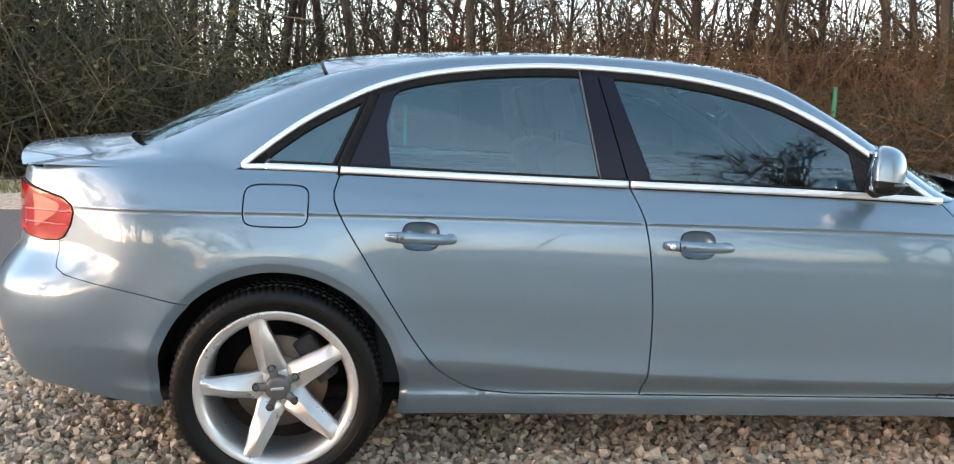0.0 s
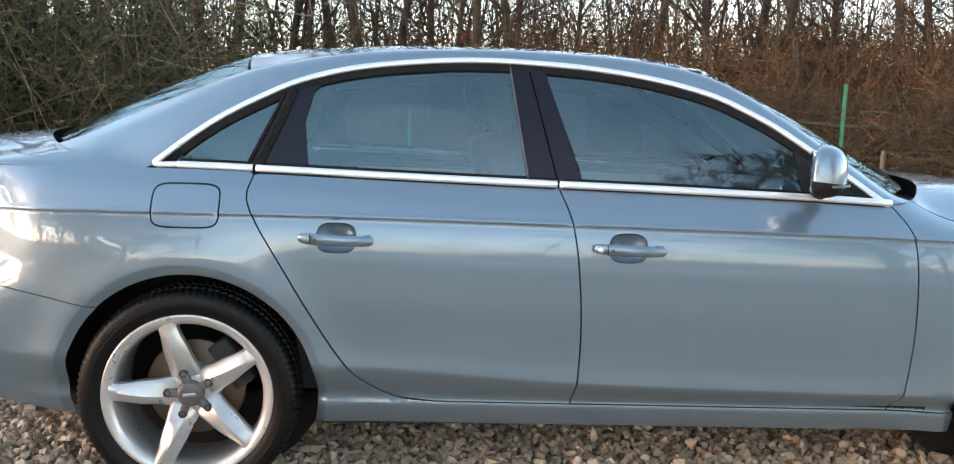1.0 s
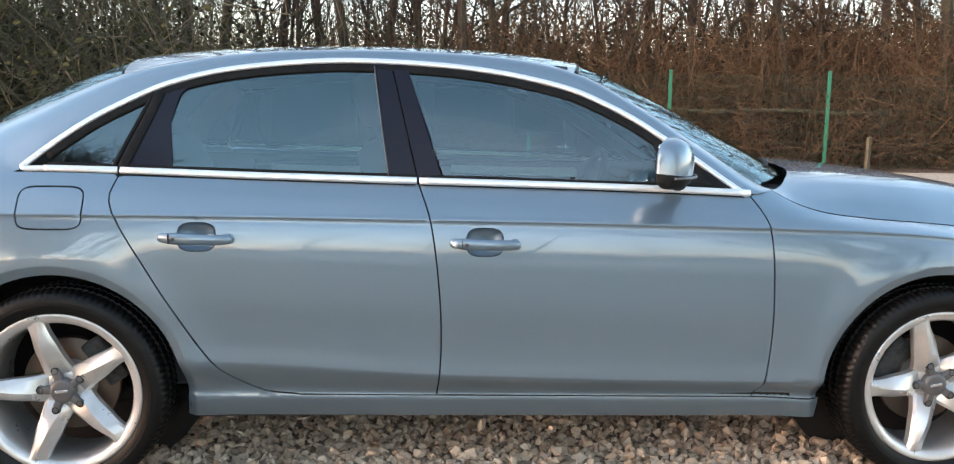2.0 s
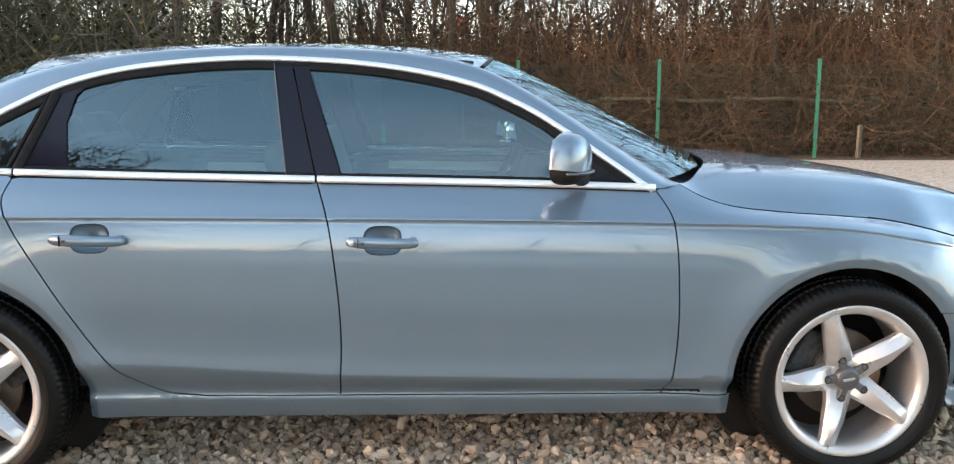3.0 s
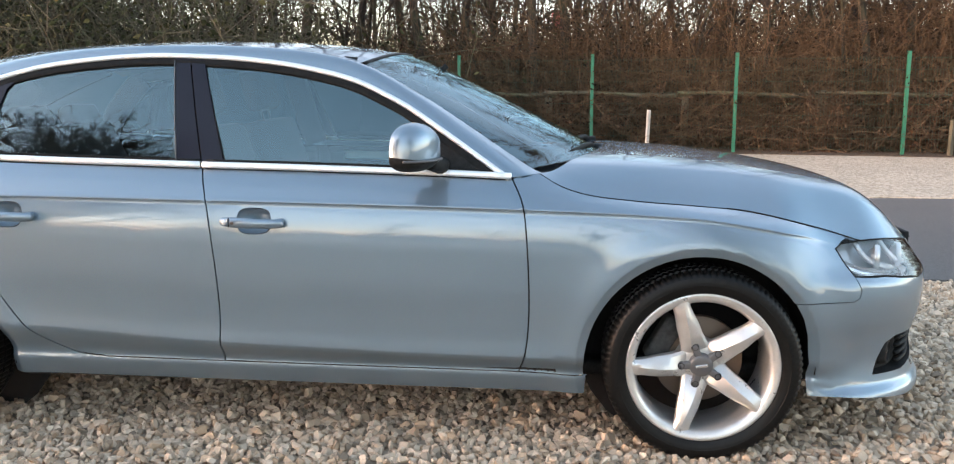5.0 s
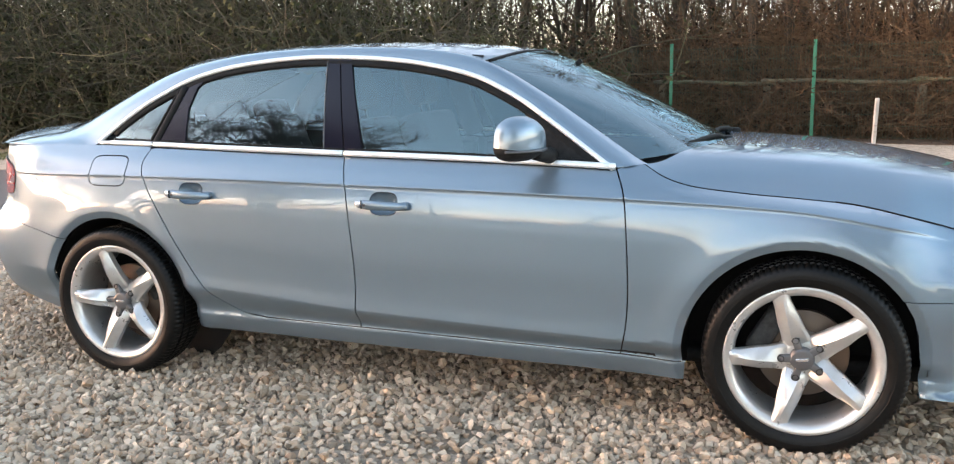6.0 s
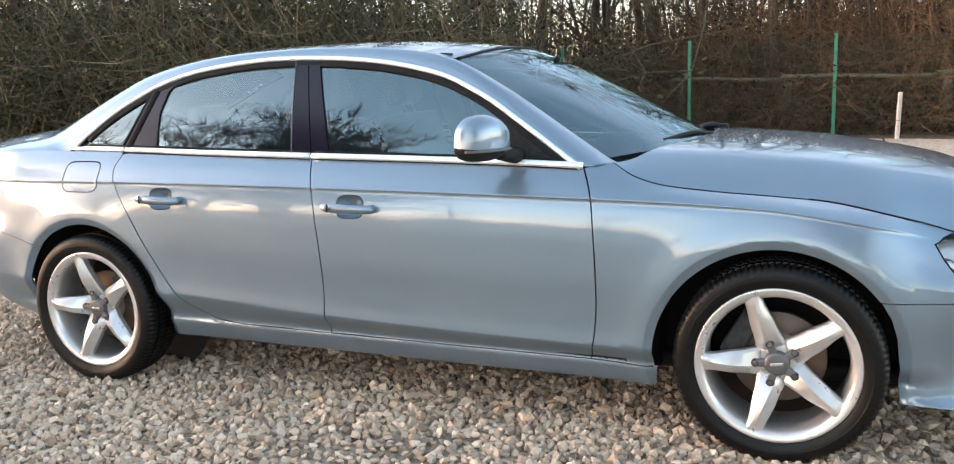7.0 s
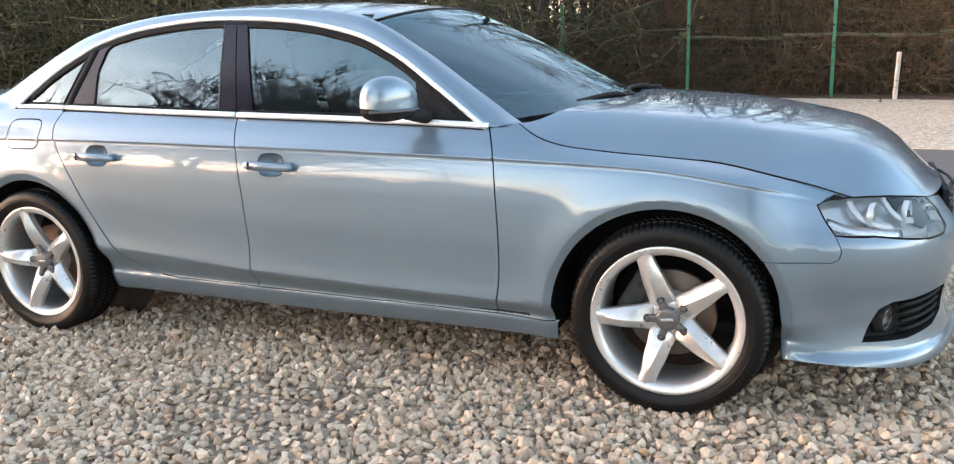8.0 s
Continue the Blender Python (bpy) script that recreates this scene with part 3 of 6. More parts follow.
def side_sheet(name, poly, material, parent, flip, holes=(), label="", cols=S_COLS, rim=0.012, gap=0.0024, out=0.0):
    lo, hi = min(p[0] for p in poly), max(p[0] for p in poly)
    mid = (lo + hi) / 2
    ref = rows_for(mid)
    knots = [0.0, float(SILL(mid)), float(BAND(mid)), float(CREASE(mid)), float(BELT(mid)), 1.2]

    def bend(s, z):
        """From straightened heights to true ones."""
        s, z = np.asarray(s, float), np.asarray(z, float)
        d = [SILL(s) - knots[1], SILL(s) - knots[1], BAND(s) - knots[2], CREASE(s) - knots[3], BELT(s) - knots[4], BELT(s) - knots[4]]
        r = 0 * z
        for i in range(5):
            w = (z - knots[i]) / (knots[i + 1] - knots[i])
            r = np.where((w >= 0) & (w <= 1), d[i] * (1 - w) + d[i + 1] * w, r)
        return z + r

    def unbend(s, z):
        g = z
        for _ in range(8):
            g = g + (z - bend(s, g))
        return g
    flat = [(s, float(unbend(s, z))) for s, z in poly]
    cut = [[(s, float(unbend(s, z))) for s, z in h] for h in holes]
    v, f, n = sheet(flat, lambda s, z: side_point(s, bend(s, z), out), cols[(cols > lo) & (cols < hi)], np.array(ref), cut, gap, rim, 0.02,
                    [(hx, hz, (0.384, 0.391, 0.398, 0.404, 0.409, 0.414, 0.422, 0.434, 0.45, 0.47)) for hx, hz in HUBS if lo < hx + 0.4 and hi > hx - 0.4])
    return skin(name, v, f, n, material, parent, flip, label)


def belt_line(x0, x1, n=30, drop=0.0):
    return [(x, float(BELT(x)) - drop) for x in np.linspace(x0, x1, n)]


def ellipse(cx, cz, rx, rz, n=28, power=2.0):
    out = []
    for a in np.linspace(0, 2 * math.pi, n, endpoint=False):
        c, s = math.cos(a), math.sin(a)
        out.append((cx + rx * abs(c) ** (2 / power) * math.copysign(1, c), cz + rz * abs(s) ** (2 / power) * math.copysign(1, s)))
    return out


def mirrored(bm, flip):
    if flip:
        bmesh.ops.scale(bm, vec=(1, -1, 1), verts=bm.verts)
        bmesh.ops.reverse_faces(bm, faces=bm.faces)
    return bm


def surface_ribbon(name, pts, point, width, thick, material, parent, flip, out=0.0, label="", n=None, closed=False):
    """A bar laid along a line on one of the car's surfaces."""
    p = np.array(pts) if n is None else along(pts, n)
    line = point(p[:, 0], p[:, 1], out)
    outs = normals_of(lambda a, b: point(a, b), p[:, 0], p[:, 1])
    outs = outs * np.sign(-outs[:, 1:2] + 1e-9) if not closed else outs
    return part(name, mirrored(ribbon(line, outs, width, thick, closed=closed), flip), material, parent, label)


HANDLES = {"rear": (0.437, 0.816), "front": (1.310, 0.802)}


def door_handle(door, at, flip):
    """A pull bar over a scooped cup in the door skin."""
    cx, cz = at
    ring = ellipse(cx, cz, 0.056, 0.042, 32, 3.2)
    levels = [(1.0, 0.0), (0.97, -0.004), (0.86, -0.016), (0.6, -0.026), (0.3, -0.030)]
    p = np.array([[side_point(cx + (s - cx) * k, cz + (z - cz) * k, o) for s, z in ring + ring[:1]] for k, o in levels])
    v, f, n = grid_skin(p)
    v, f, n = outward(v, f, n, (0, -1, 0))
    k = len(v)
    v = np.vstack([v, side_point(cx, cz, -0.030)[None]])
    n = np.vstack([n, [[0, -1, 0]]])
    last = (len(levels) - 1) * (len(ring) + 1)
    f = list(f) + [(k, last + i + 1, last + i) for i in range(len(ring))]
    v, f, n = facing(v, f, n)
    skin("handle_cup", v, f, n, PAINT, door, flip)
    span = np.linspace(-0.108, 0.108, 25)
    bm, rings = bmesh.new(), []
    for d in span:
        e = abs(d) / 0.108
        half = 0.0165 * (1 - 0.28 * e ** 4) * (1 if e < 0.97 else 0.7) + 0.001 * (d < 0)
        o = 0.036 - 0.016 * e ** 2.2
        deep = 0.013 * (1 - 0.3 * e ** 3)
        c = side_point(cx + d, cz - 0.002 + d * -0.03, o)
        rings.append([bm.verts.new((c[0], c[1] - deep * math.cos(a), c[2] + half * (abs(math.sin(a)) ** 0.75) * math.copysign(1, math.sin(a)))) for a in np.linspace(0, 2 * math.pi, 14, endpoint=False)])
    for a, b in zip(rings, rings[1:]):
        for i in range(14):
            bm.faces.new((a[i], a[(i + 1) % 14], b[(i + 1) % 14], b[i]))
    bm.faces.new(rings[0])
    bm.faces.new(rings[-1][::-1])
    bmesh.ops.recalc_face_normals(bm, faces=bm.faces)
    handle = part("handle", mirrored(bm, flip), PAINT, door, "body-coloured pull handle")
    for d in (-0.092, 0.092):
        c = side_point(cx + d, cz, 0.010)
        part("handle_foot", mirrored(box((0.024, 0.034, 0.022), c, 0.006), flip), PAINT, handle)
    c = side_point(cx - 0.072, cz, 0.0405)
    part("handle_joint", mirrored(box((0.0012, 0.012, 0.030), c, 0.0003), flip), GAP, handle)
    c = side_point(cx - 0.058, cz, 0.0475)
    part("sensor_mark", mirrored(box((0.010, 0.003, 0.009), c, 0.001), flip), DARK_METAL, handle)
    if at is HANDLES["front"]:
        c = side_point(cx - 0.091, cz, 0.0365)
        part("key_lock", mirrored(lathe([(0.0, -0.003), (0.0075, -0.003), (0.0095, 0.0), (0.0095, 0.004)], 16), flip), CHROME, handle).location = (c[0], c[1] * (-1 if flip else 1), c[2])


GLASS_REAR = along([(0.343, 1.0), (0.323, 1.155), (0.345, 1.24), (0.385, 1.279), (0.449, 1.299), (0.647, 1.327), (0.80, 1.340), (0.958, 1.343)], 40)
GLASS_REAR = [tuple(p) for p in GLASS_REAR] + [(1.012, 0.975)] + [(x, float(BELT(x)) + 0.006) for x in np.linspace(1.0, 0.345, 12)]
GLASS_FRONT = [(1.067, 1.338)] + [tuple(p) for p in along([(1.067, 1.338), (1.24, 1.329), (1.44, 1.299), (1.62, 1.250), (1.74, 1.197), (1.81, 1.160), (1.868, 1.118)], 30)][1:]
GLASS_FRONT += [(1.885, 0.957)] + [(x, float(BELT(x)) + 0.006) for x in np.linspace(1.87, 1.19, 12)]
QUARTER = [tuple(p) for p in along([(-0.055, 1.022), (0.02, 1.087), (0.10, 1.148), (0.19, 1.204), (0.266, 1.246)], 18)] + [(0.155, 1.0), (-0.04, 1.006)]
ARCH_LINE = [(2.165, 0.944), (2.09, 0.995), (1.996, 1.060), (1.902, 1.123), (1.81, 1.182), (1.715, 1.231), (1.617, 1.273), (1.44, 1.317), (1.24, 1.346), (1.02, 1.360), (0.848, 1.362), (0.65, 1.349),
             (0.45, 1.321), (0.293, 1.277), (0.161, 1.215), (0.068, 1.163), (-0.041, 1.085), (-0.112, 1.022)]
GX, GZ = np.arange(-0.2, 2.3, 0.06), np.arange(0.9, 1.4, 0.05)


def pane(name, poly, parent, flip, material, out=-0.004, gap=0.0, rim=0.003, label=""):
    v, f, n = sheet(poly, lambda x, z: glass_point(x, z, out), GX, GZ, (), gap, rim, 0.04)
    v, f, n = facing(v, f, n) if n[0][1] < 0 else facing(v, f, -n)
    ob = skin(name, v, f, n, material, parent, flip, label)
    if material is GLASS:
        ob.visible_shadow = False
    return ob


def door(name, lines, window, parent, flip, handle_at, label):
    ob = side_sheet(name, lines, PAINT, parent, flip, [ellipse(*handle_at, 0.056, 0.042, 32, 3.2)], label)
    door_handle(ob, handle_at, flip)
    pane("window_pane", window, ob, flip, GLASS, label="blue-tinted window glass")
    return ob


def car_side(flip):
    bottom = [(x, 0.301 - (x - 0.735) * 0.0137) for x in np.linspace(0.735, 2.198, 30)]
    cut = [p for p in bottom if p[0] < 1.164] + [(1.164, 0.2945)]
    rear_lines = [tuple(p) for p in REAR_GAP] + cut[1:] + [tuple(p) for p in B_GAP[::-1]][1:] + belt_line(1.09, 0.20, 16)
    rear = door("rear_door", rear_lines, GLASS_REAR, car, flip, HANDLES["rear"], "closed rear door in silver-blue paint")
    cut = [(1.164, 0.2945)] + [p for p in bottom if p[0] > 1.17]
    front_lines = [tuple(p) for p in B_GAP] + cut[1:] + [tuple(p) for p in F_GAP[::-1]][1:] + belt_line(2.15, 1.12, 20)
    front = door("front_door", front_lines, GLASS_FRONT, car, flip, HANDLES["front"], "closed front door in silver-blue paint")

    # quarter panel and sill in one piece
    sill_low = [(x, 0.222 - (x - 0.39) * 0.0098) for x in np.linspace(2.424, 0.392, 30)]
    fuel = ellipse(-0.004, 0.898, 0.098, 0.062, 36, 5.0)
    quarter = [tuple(p) for p in REAR_GAP] + bottom[1:] + [(2.198, 0.281), (2.31, 0.277), (2.428, 0.274)] + sill_low + arch(HUBS[0], -14, 134) + REAR_SEAM[1:]
    quarter += [(-0.72, 0.767), (-0.692, 0.777), (-0.662, 0.815), (-0.650, 0.855), (-0.659, 0.877), (-0.701, 0.897), (-0.715, 0.905), (-0.775, 0.945), (-0.845, 1.002)] + belt_line(-0.83, 0.17, 24, -0.004)
    body = side_sheet("quarter_panel", quarter, PAINT, car, flip, [fuel], "rear quarter and sill in silver-blue paint")
    if not flip:
        side_sheet("fuel_flap", fuel, PAINT, body, flip, label="rounded fuel filler flap")
    fender = [tuple(p) for p in F_GAP] + [(2.31, 0.277), (2.428, 0.274)] + arch((2.795, 0.318), 187, 36.2, 30) + FRONT_SEAM[1:] + [(3.288, 0.671), (3.271, 0.709), (3.304, 0.722), (3.386, 0.7275)]
    fender += [tuple(p) for p in SHUT[::-1]][1:] + [(2.215, 0.957)]
    side_sheet("front_wing", fender, PAINT, car, flip, label="front wing in silver-blue paint", cols=np.arange(2.1, 3.5, 0.022))

    # bumpers to the middle of tail and nose
    tail = S_TAIL + 0.001
    low = [(s, 0.24 + 0.055 * ease((-s - 0.35) / 0.5)) for s in np.linspace(-0.372, tail, 30)]
    rear_bumper = arch(HUBS[0], 134, 189, 14) + low + [(tail, 0.72), (-1.35, 0.73), (-1.13, 0.795), (-0.912, 0.772), (-0.791, 0.759), (-0.725, 0.764)] + REAR_SEAM[::-1][:-1]
    side_sheet("rear_bumper", rear_bumper, PAINT, car, flip, label="rear bumper in body colour", cols=S_FINE, gap=0.0006)
    nose = S_NOSE - 0.001
    low = [(s, 0.215 - 0.035 * ease((s - 3.2) / 0.5)) for s in np.linspace(3.178, nose, 30)]
    front_bumper = [(3.155, 0.43), (3.17, 0.33)] + low + [(nose, 0.40), (3.94, 0.40), (3.935, 0.60), (3.91, 0.69)] + [(3.84, 0.697), (3.774, 0.701), (3.808, 0.66), (3.793, 0.613), (3.74, 0.593), (3.645, 0.592), (3.54, 0.603), (3.444, 0.615)] + FRONT_SEAM[::-1] + [(3.135, 0.49)]
    bumper = side_sheet("front_bumper", front_bumper, PAINT, car, flip, [FOG], "front bumper with a lower lip in body colour", cols=S_FINE, gap=0.0006)

    # inner shell that darkens the joints
    shell = [(s, 0.21) for s in np.linspace(0.40, 2.41, 20)] + arch((2.795, 0.318), 195, -15, 30, 0.395) + [(s, 0.24) for s in np.linspace(3.2, 3.40, 5)] + [(3.42, 0.42), (3.45, 0.57), (3.26, 0.60), (3.24, 0.70), (3.1, 0.77), (2.8, 0.825), (2.4, 0.865)]
    shell += [(x, float(BELT(x)) - 0.03) for x in np.linspace(2.2, -0.6, 30)] + [(-0.62, 0.74), (-0.9, 0.66), (-0.9, 0.32), (-0.40, 0.27)] + arch(HUBS[0], 190, -12, 30, 0.395)
    v, f, n = sheet(shell, lambda s, z: side_point(s, z, -0.014), S_COLS[::2], np.arange(0.2, 1.0, 0.06), [ellipse(*h, 0.066, 0.054) for h in HANDLES.values()], 0, 0)
    skin("inner_shell", v, f, n, GAP, car, flip)

    # wheel housings
    for (hx, hz), r, a0, a1 in (((0.0, 0.318), 0.39, -8, 172), ((2.795, 0.318), 0.392, -4, 193)):
        p = []
        for a in np.linspace(radians(a0), radians(a1), 36):
            p.append([(hx + r * math.cos(a), -y, hz + r * math.sin(a)) for y in (0.835, 0.80, 0.70, 0.55)])
        v, f, n = grid_skin(np.array(p))
        skin("wheel_housing", v, f, None, BLACK, car, flip)
        p = [[(hx + k * r * math.cos(a), -0.55, hz + k * r * math.sin(a)) for k in (1, 0.02)] for a in np.linspace(0, 2 * math.pi, 25)]
        v, f, n = grid_skin(np.array(p))
        skin("wheel_housing_back", v, f, None, GAP, car, flip)

    # bright window surround, frames and pillars
    arch_pts = along(ARCH_LINE, 110)
    inner = shrink_line(arch_pts, 0.008)
    surface_ribbon("window_surround", inner[inner[:, 0] > -0.058], glass_point, 0.0185, 0.012, CHROME, car, flip, 0.004, "bright aluminium window surround")
    rubber_line = shrink_line(arch_pts, 0.028)
    surface_ribbon("frame_seal", rubber_line[3:-3], glass_point, 0.030, 0.012, SEAL, car, flip, -0.002)
    for owner, x0, x1 in ((body, -0.045, 0.178), (rear, 0.187, 1.099), (front, 1.107, 2.168)):
        pts = [(x, float(BELT(x)) + 0.0095) for x in np.linspace(x0, x1, 24)]
        surface_ribbon("belt_trim", pts, glass_point, 0.0215, 0.014, CHROME, owner, flip, 0.009, "bright aluminium waist strip")
        pts = [(x, float(BELT(x)) + 0.026) for x in np.linspace(x0 + 0.01, min(x1, 2.12), 24)]
        surface_ribbon("belt_seal", pts, glass_point, 0.010, 0.010, SEAL, owner, flip, 0.0)
    tip = [(-0.050, 1.067), (-0.082, 1.041), (-0.106, 1.0215), (-0.1125, 1.013), (-0.104, 1.0085), (-0.075, 1.0085), (-0.040, 1.009)]
    surface_ribbon("surround_corner", tip, glass_point, 0.0185, 0.013, CHROME, body, flip, 0.005, n=32)
    pane("quarter_pane", QUARTER, body, flip, GLASS, label="blue-tinted quarter light")
    pane("door_pillar", [(0.962, 1.350), (1.016, 0.975), (1.101, 0.977), (1.011, 1.352)], rear, flip, GLOSS_BLACK, 0.004, 0.0, 0.006, "gloss black door pillar")
    pane("door_pillar", [(1.016, 1.352), (1.107, 0.976), (1.182, 0.976), (1.064, 1.345)], front, flip, GLOSS_BLACK, 0.004, 0.0, 0.006, "gloss black door pillar")
    surface_ribbon("pillar_strip", [(0.959, 1.338), (0.985, 1.16), (1.011, 0.992)], glass_point, 0.0045, 0.008, CAP_GREY, rear, flip, 0.003, n=12)
    pane("door_pillar", [(0.296, 1.262), (0.268, 1.240), (0.165, 1.0), (0.345, 0.995), (0.326, 1.155), (0.348, 1.24), (0.385, 1.277), (0.36, 1.280)], rear, flip, GLOSS_BLACK, 0.003, 0.0, 0.005, "gloss black rear pillar trim")
    surface_ribbon("pillar_seal", [(0.287, 1.246), (0.25, 1.15), (0.186, 1.0)], glass_point, 0.030, 0.012, SEAL, rear, flip, 0.005, n=14)
    surface_ribbon("quarter_seal", [(0.268, 1.246), (0.155, 1.0)], glass_point, 0.012, 0.010, SEAL, body, flip, 0.003, n=8)
    surface_ribbon("quarter_seal", [(-0.055, 1.016), (0.155, 1.014)], glass_point, 0.012, 0.010, SEAL, body, flip, 0.001, n=8)
    sail = pane("mirror_sail", [(1.862, 1.122), (1.93, 1.085), (2.02, 1.022), (2.125, 0.952), (1.885, 0.955)], front, flip, BLACK, 0.002, 0.0, 0.006, "black mirror base triangle")
    return rear, front, body, bumper, sail


def shrink_line(line, d):
    """The line moved d to the inner side of the window arch."""
    t = np.gradient(line, axis=0)
    t /= np.linalg.norm(t, axis=1, keepdims=True)
    n = np.stack([-t[:, 1], t[:, 0]], 1)
    return line + n * d


SIDES = {flip: car_side(flip) for flip in (False, True)}

# roof frame: from the windscreen pillar over the roof to the boot's shoulder
OUTER = along([(2.196, 0.945), (2.165, 0.9465)] + ARCH_LINE[1:-1] + [(-0.098, 1.026), (-0.132, 1.0015), (-0.26, 0.9995), (-0.45, 0.9995), (-0.65, 0.9985), (-0.78, 0.997)], 130)
OUTER = np.array([(x, -glass_point(x, z)[1] if x > -0.15 else 0, z) for x, z in OUTER])
for row in OUTER:
    if row[0] > 2.165:
        k = float(ease((row[0] - 2.165) / 0.05))
        row[1] = -side_point(row[0], row[2])[1] * k + row[1] * (1 - k)
    if row[0] <= -0.05:
        k = float(ease((-0.05 - row[0]) / 0.25))
        side_y = -side_point(row[0], float(BELT(row[0])))[1]
        row[1] = side_y * k + (-glass_point(row[0], row[2])[1]) * (1 - k)
INNER = along([(2.268, 0.728, 0.953), (2.235, 0.705, 0.966), (2.05, 0.668, 1.085), (1.85, 0.634, 1.212), (1.627, 0.598, 1.326), (1.42, 0.575, 1.372), (1.1, 0.56, 1.394), (0.8, 0.555, 1.394), (0.5, 0.548, 1.377), (0.25, 0.54, 1.338),
               (0.12, 0.535, 1.306), (-0.05, 0.54, 1.240), (-0.25, 0.55, 1.150), (-0.46, 0.572, 1.057), (-0.62, 0.612, 1.029), (-0.75, 0.630, 1.006), (-0.83, 0.635, 0.992)], 400)


def matched(outer, inner):
    """For each outer point an inner one further along, at the same share of both lines' landmarks."""
    marks = [(0, 2.268, 1), (1, 1.627, 1), (2, 0.8, 1), (3, 0.12, 1), (4, -0.46, 1), (5, -0.83, 1)]
    outs = [2.196, 1.640, 0.82, 0.20, -0.16, -0.78]
    out = []
    for x, _, _ in outer:
        target = np.interp(-x, [-o for o in outs], [-m[1] for m in marks])
        out.append([np.interp(target, -inner[:, 0], inner[:, j]) for j in range(3)])
    return np.array(out)


MATCH = matched(OUTER, INNER)


def roof_frame(flip):
    w = np.linspace(0, 1, 13)[None, :, None]
    o, i = OUTER * (1, -1, 1), MATCH * (1, -1, 1)
    rise = (i[:, 2] - o[:, 2])[:, None]
    back = np.clip((-o[:, 0:1] - 0.02) / 0.3, 0, 1)
    c = o + np.concatenate([(i - o)[:, 0:1] * 0.45, rise * (0.42 + 0.25 * back), rise * (1.0 - 0.15 * back)], axis=1)
    p = o[:, None] * (1 - w) ** 2 + c[:, None] * 2 * w * (1 - w) + i[:, None] * w ** 2
    v, f, n = grid_skin(p)
    v, f, n = outward(v, f, n, (0, -1, 0.5))
    skin("roof_frame", v, f, n, PAINT, car, flip, "roof frame and pillars in silver-blue paint")


for flip in (False, True):
    roof_frame(flip)


def across(name, edge, middle, material, label="", cols=25, power=2.0, way=(0, 0, 1), inset=0.0, gap=0.0):
    """A panel from the right edge line over a middle line (x, z) to the left, bowed by power."""
    u = np.linspace(-1, 1, cols)[None, :, None]
    e = np.array(edge)[:, None]
    m = np.array([(x, 0, z) for x, z in middle])[:, None]
    k = 1 - np.abs(u) ** power
    p = np.concatenate([e[..., 0:1] * (1 - k) + m[..., 0:1] * k, e[..., 1:2] * u * (1 - gap), e[..., 2:3] * (1 - k) + m[..., 2:3] * k], axis=2)
    v, f, n = grid_skin(p)
    v, f, n = outward(v, f, n, way)
    v = v - n * inset
    return skin(name, v, f, n, material, car, False, label)


def inner_between(x0, x1, n):
    xs = np.linspace(x0, x1, n)
    return np.stack([np.interp(-xs, -INNER[:, 0], INNER[:, j]) for j in range(3)], axis=1)


roof_mid = curve([(0.0, 1.352), (0.10, 1.375), (0.35, 1.408), (0.7, 1.425), (1.0, 1.428), (1.3, 1.420), (1.55, 1.400), (1.70, 1.380)])
edge = inner_between(1.620, 0.128, 40)
across("roof", edge, [(x + 0.07 * ease((x - 1.2) / 0.42) - 0.05 * ease((0.5 - x) / 0.4), float(roof_mid(x + 0.07 * ease((x - 1.2) / 0.42)))) for x in edge[:, 0]], PAINT, "roof panel in silver-blue paint", 31, 2.3)
edge = inner_between(2.230, 1.630, 26)
mid_x = 1.70 + (edge[:, 0] - 1.630) / 0.60 * 0.80
screen = across("windscreen", edge, [(x, 1.378 - 0.385 * ((x - 1.70) / 0.80) ** 1.12) for x in mid_x], SCREEN, "curved windscreen glass", 31, 2.2, (1, 0, 1), 0.004, 0.003)
screen.visible_shadow = False
edge = inner_between(0.118, -0.455, 26)
mid_x = 0.076 - (0.118 - edge[:, 0]) / 0.573 * 0.66
backlight = across("rear_window", edge, [(x, 1.377 - 0.287 * ((0.076 - x) / 0.66) ** 1.22) for x in mid_x], SCREEN, "sloping rear window glass", 31, 2.2, (-1, 0, 1), 0.004, 0.003)
backlight.visible_shadow = False
for flip in (False, True):
    for span in ((2.232, 1.628), (0.12, -0.46)):
        line = inner_between(*span, 24) * (1, -1, 1) + np.array((0, 0.003, -0.003))
        part("screen_seal", mirrored(ribbon(line, np.tile([(0.5 if span[0] > 1 else -0.5), -0.25, 0.8], (24, 1)), 0.008, 0.004), flip), SEAL, car)

for x_edge, x_mid, z_mid, lean in ((1.626, 1.694, 1.380, 0.5), (0.122, 0.077, 1.378, -0.5)):
    e = inner_between(x_edge, x_edge - 0.001, 2)[0]
    u = np.linspace(-0.97, 0.97, 40)
    k = 1 - np.abs(u) ** 2.25
    line = np.stack([e[0] * (1 - k) + x_mid * k, e[1] * u, e[2] * (1 - k) + z_mid * k - 0.003], 1)
    part("screen_header_seal", ribbon(line, np.tile((lean, 0, 0.8), (40, 1)), 0.012, 0.006), SEAL, car)

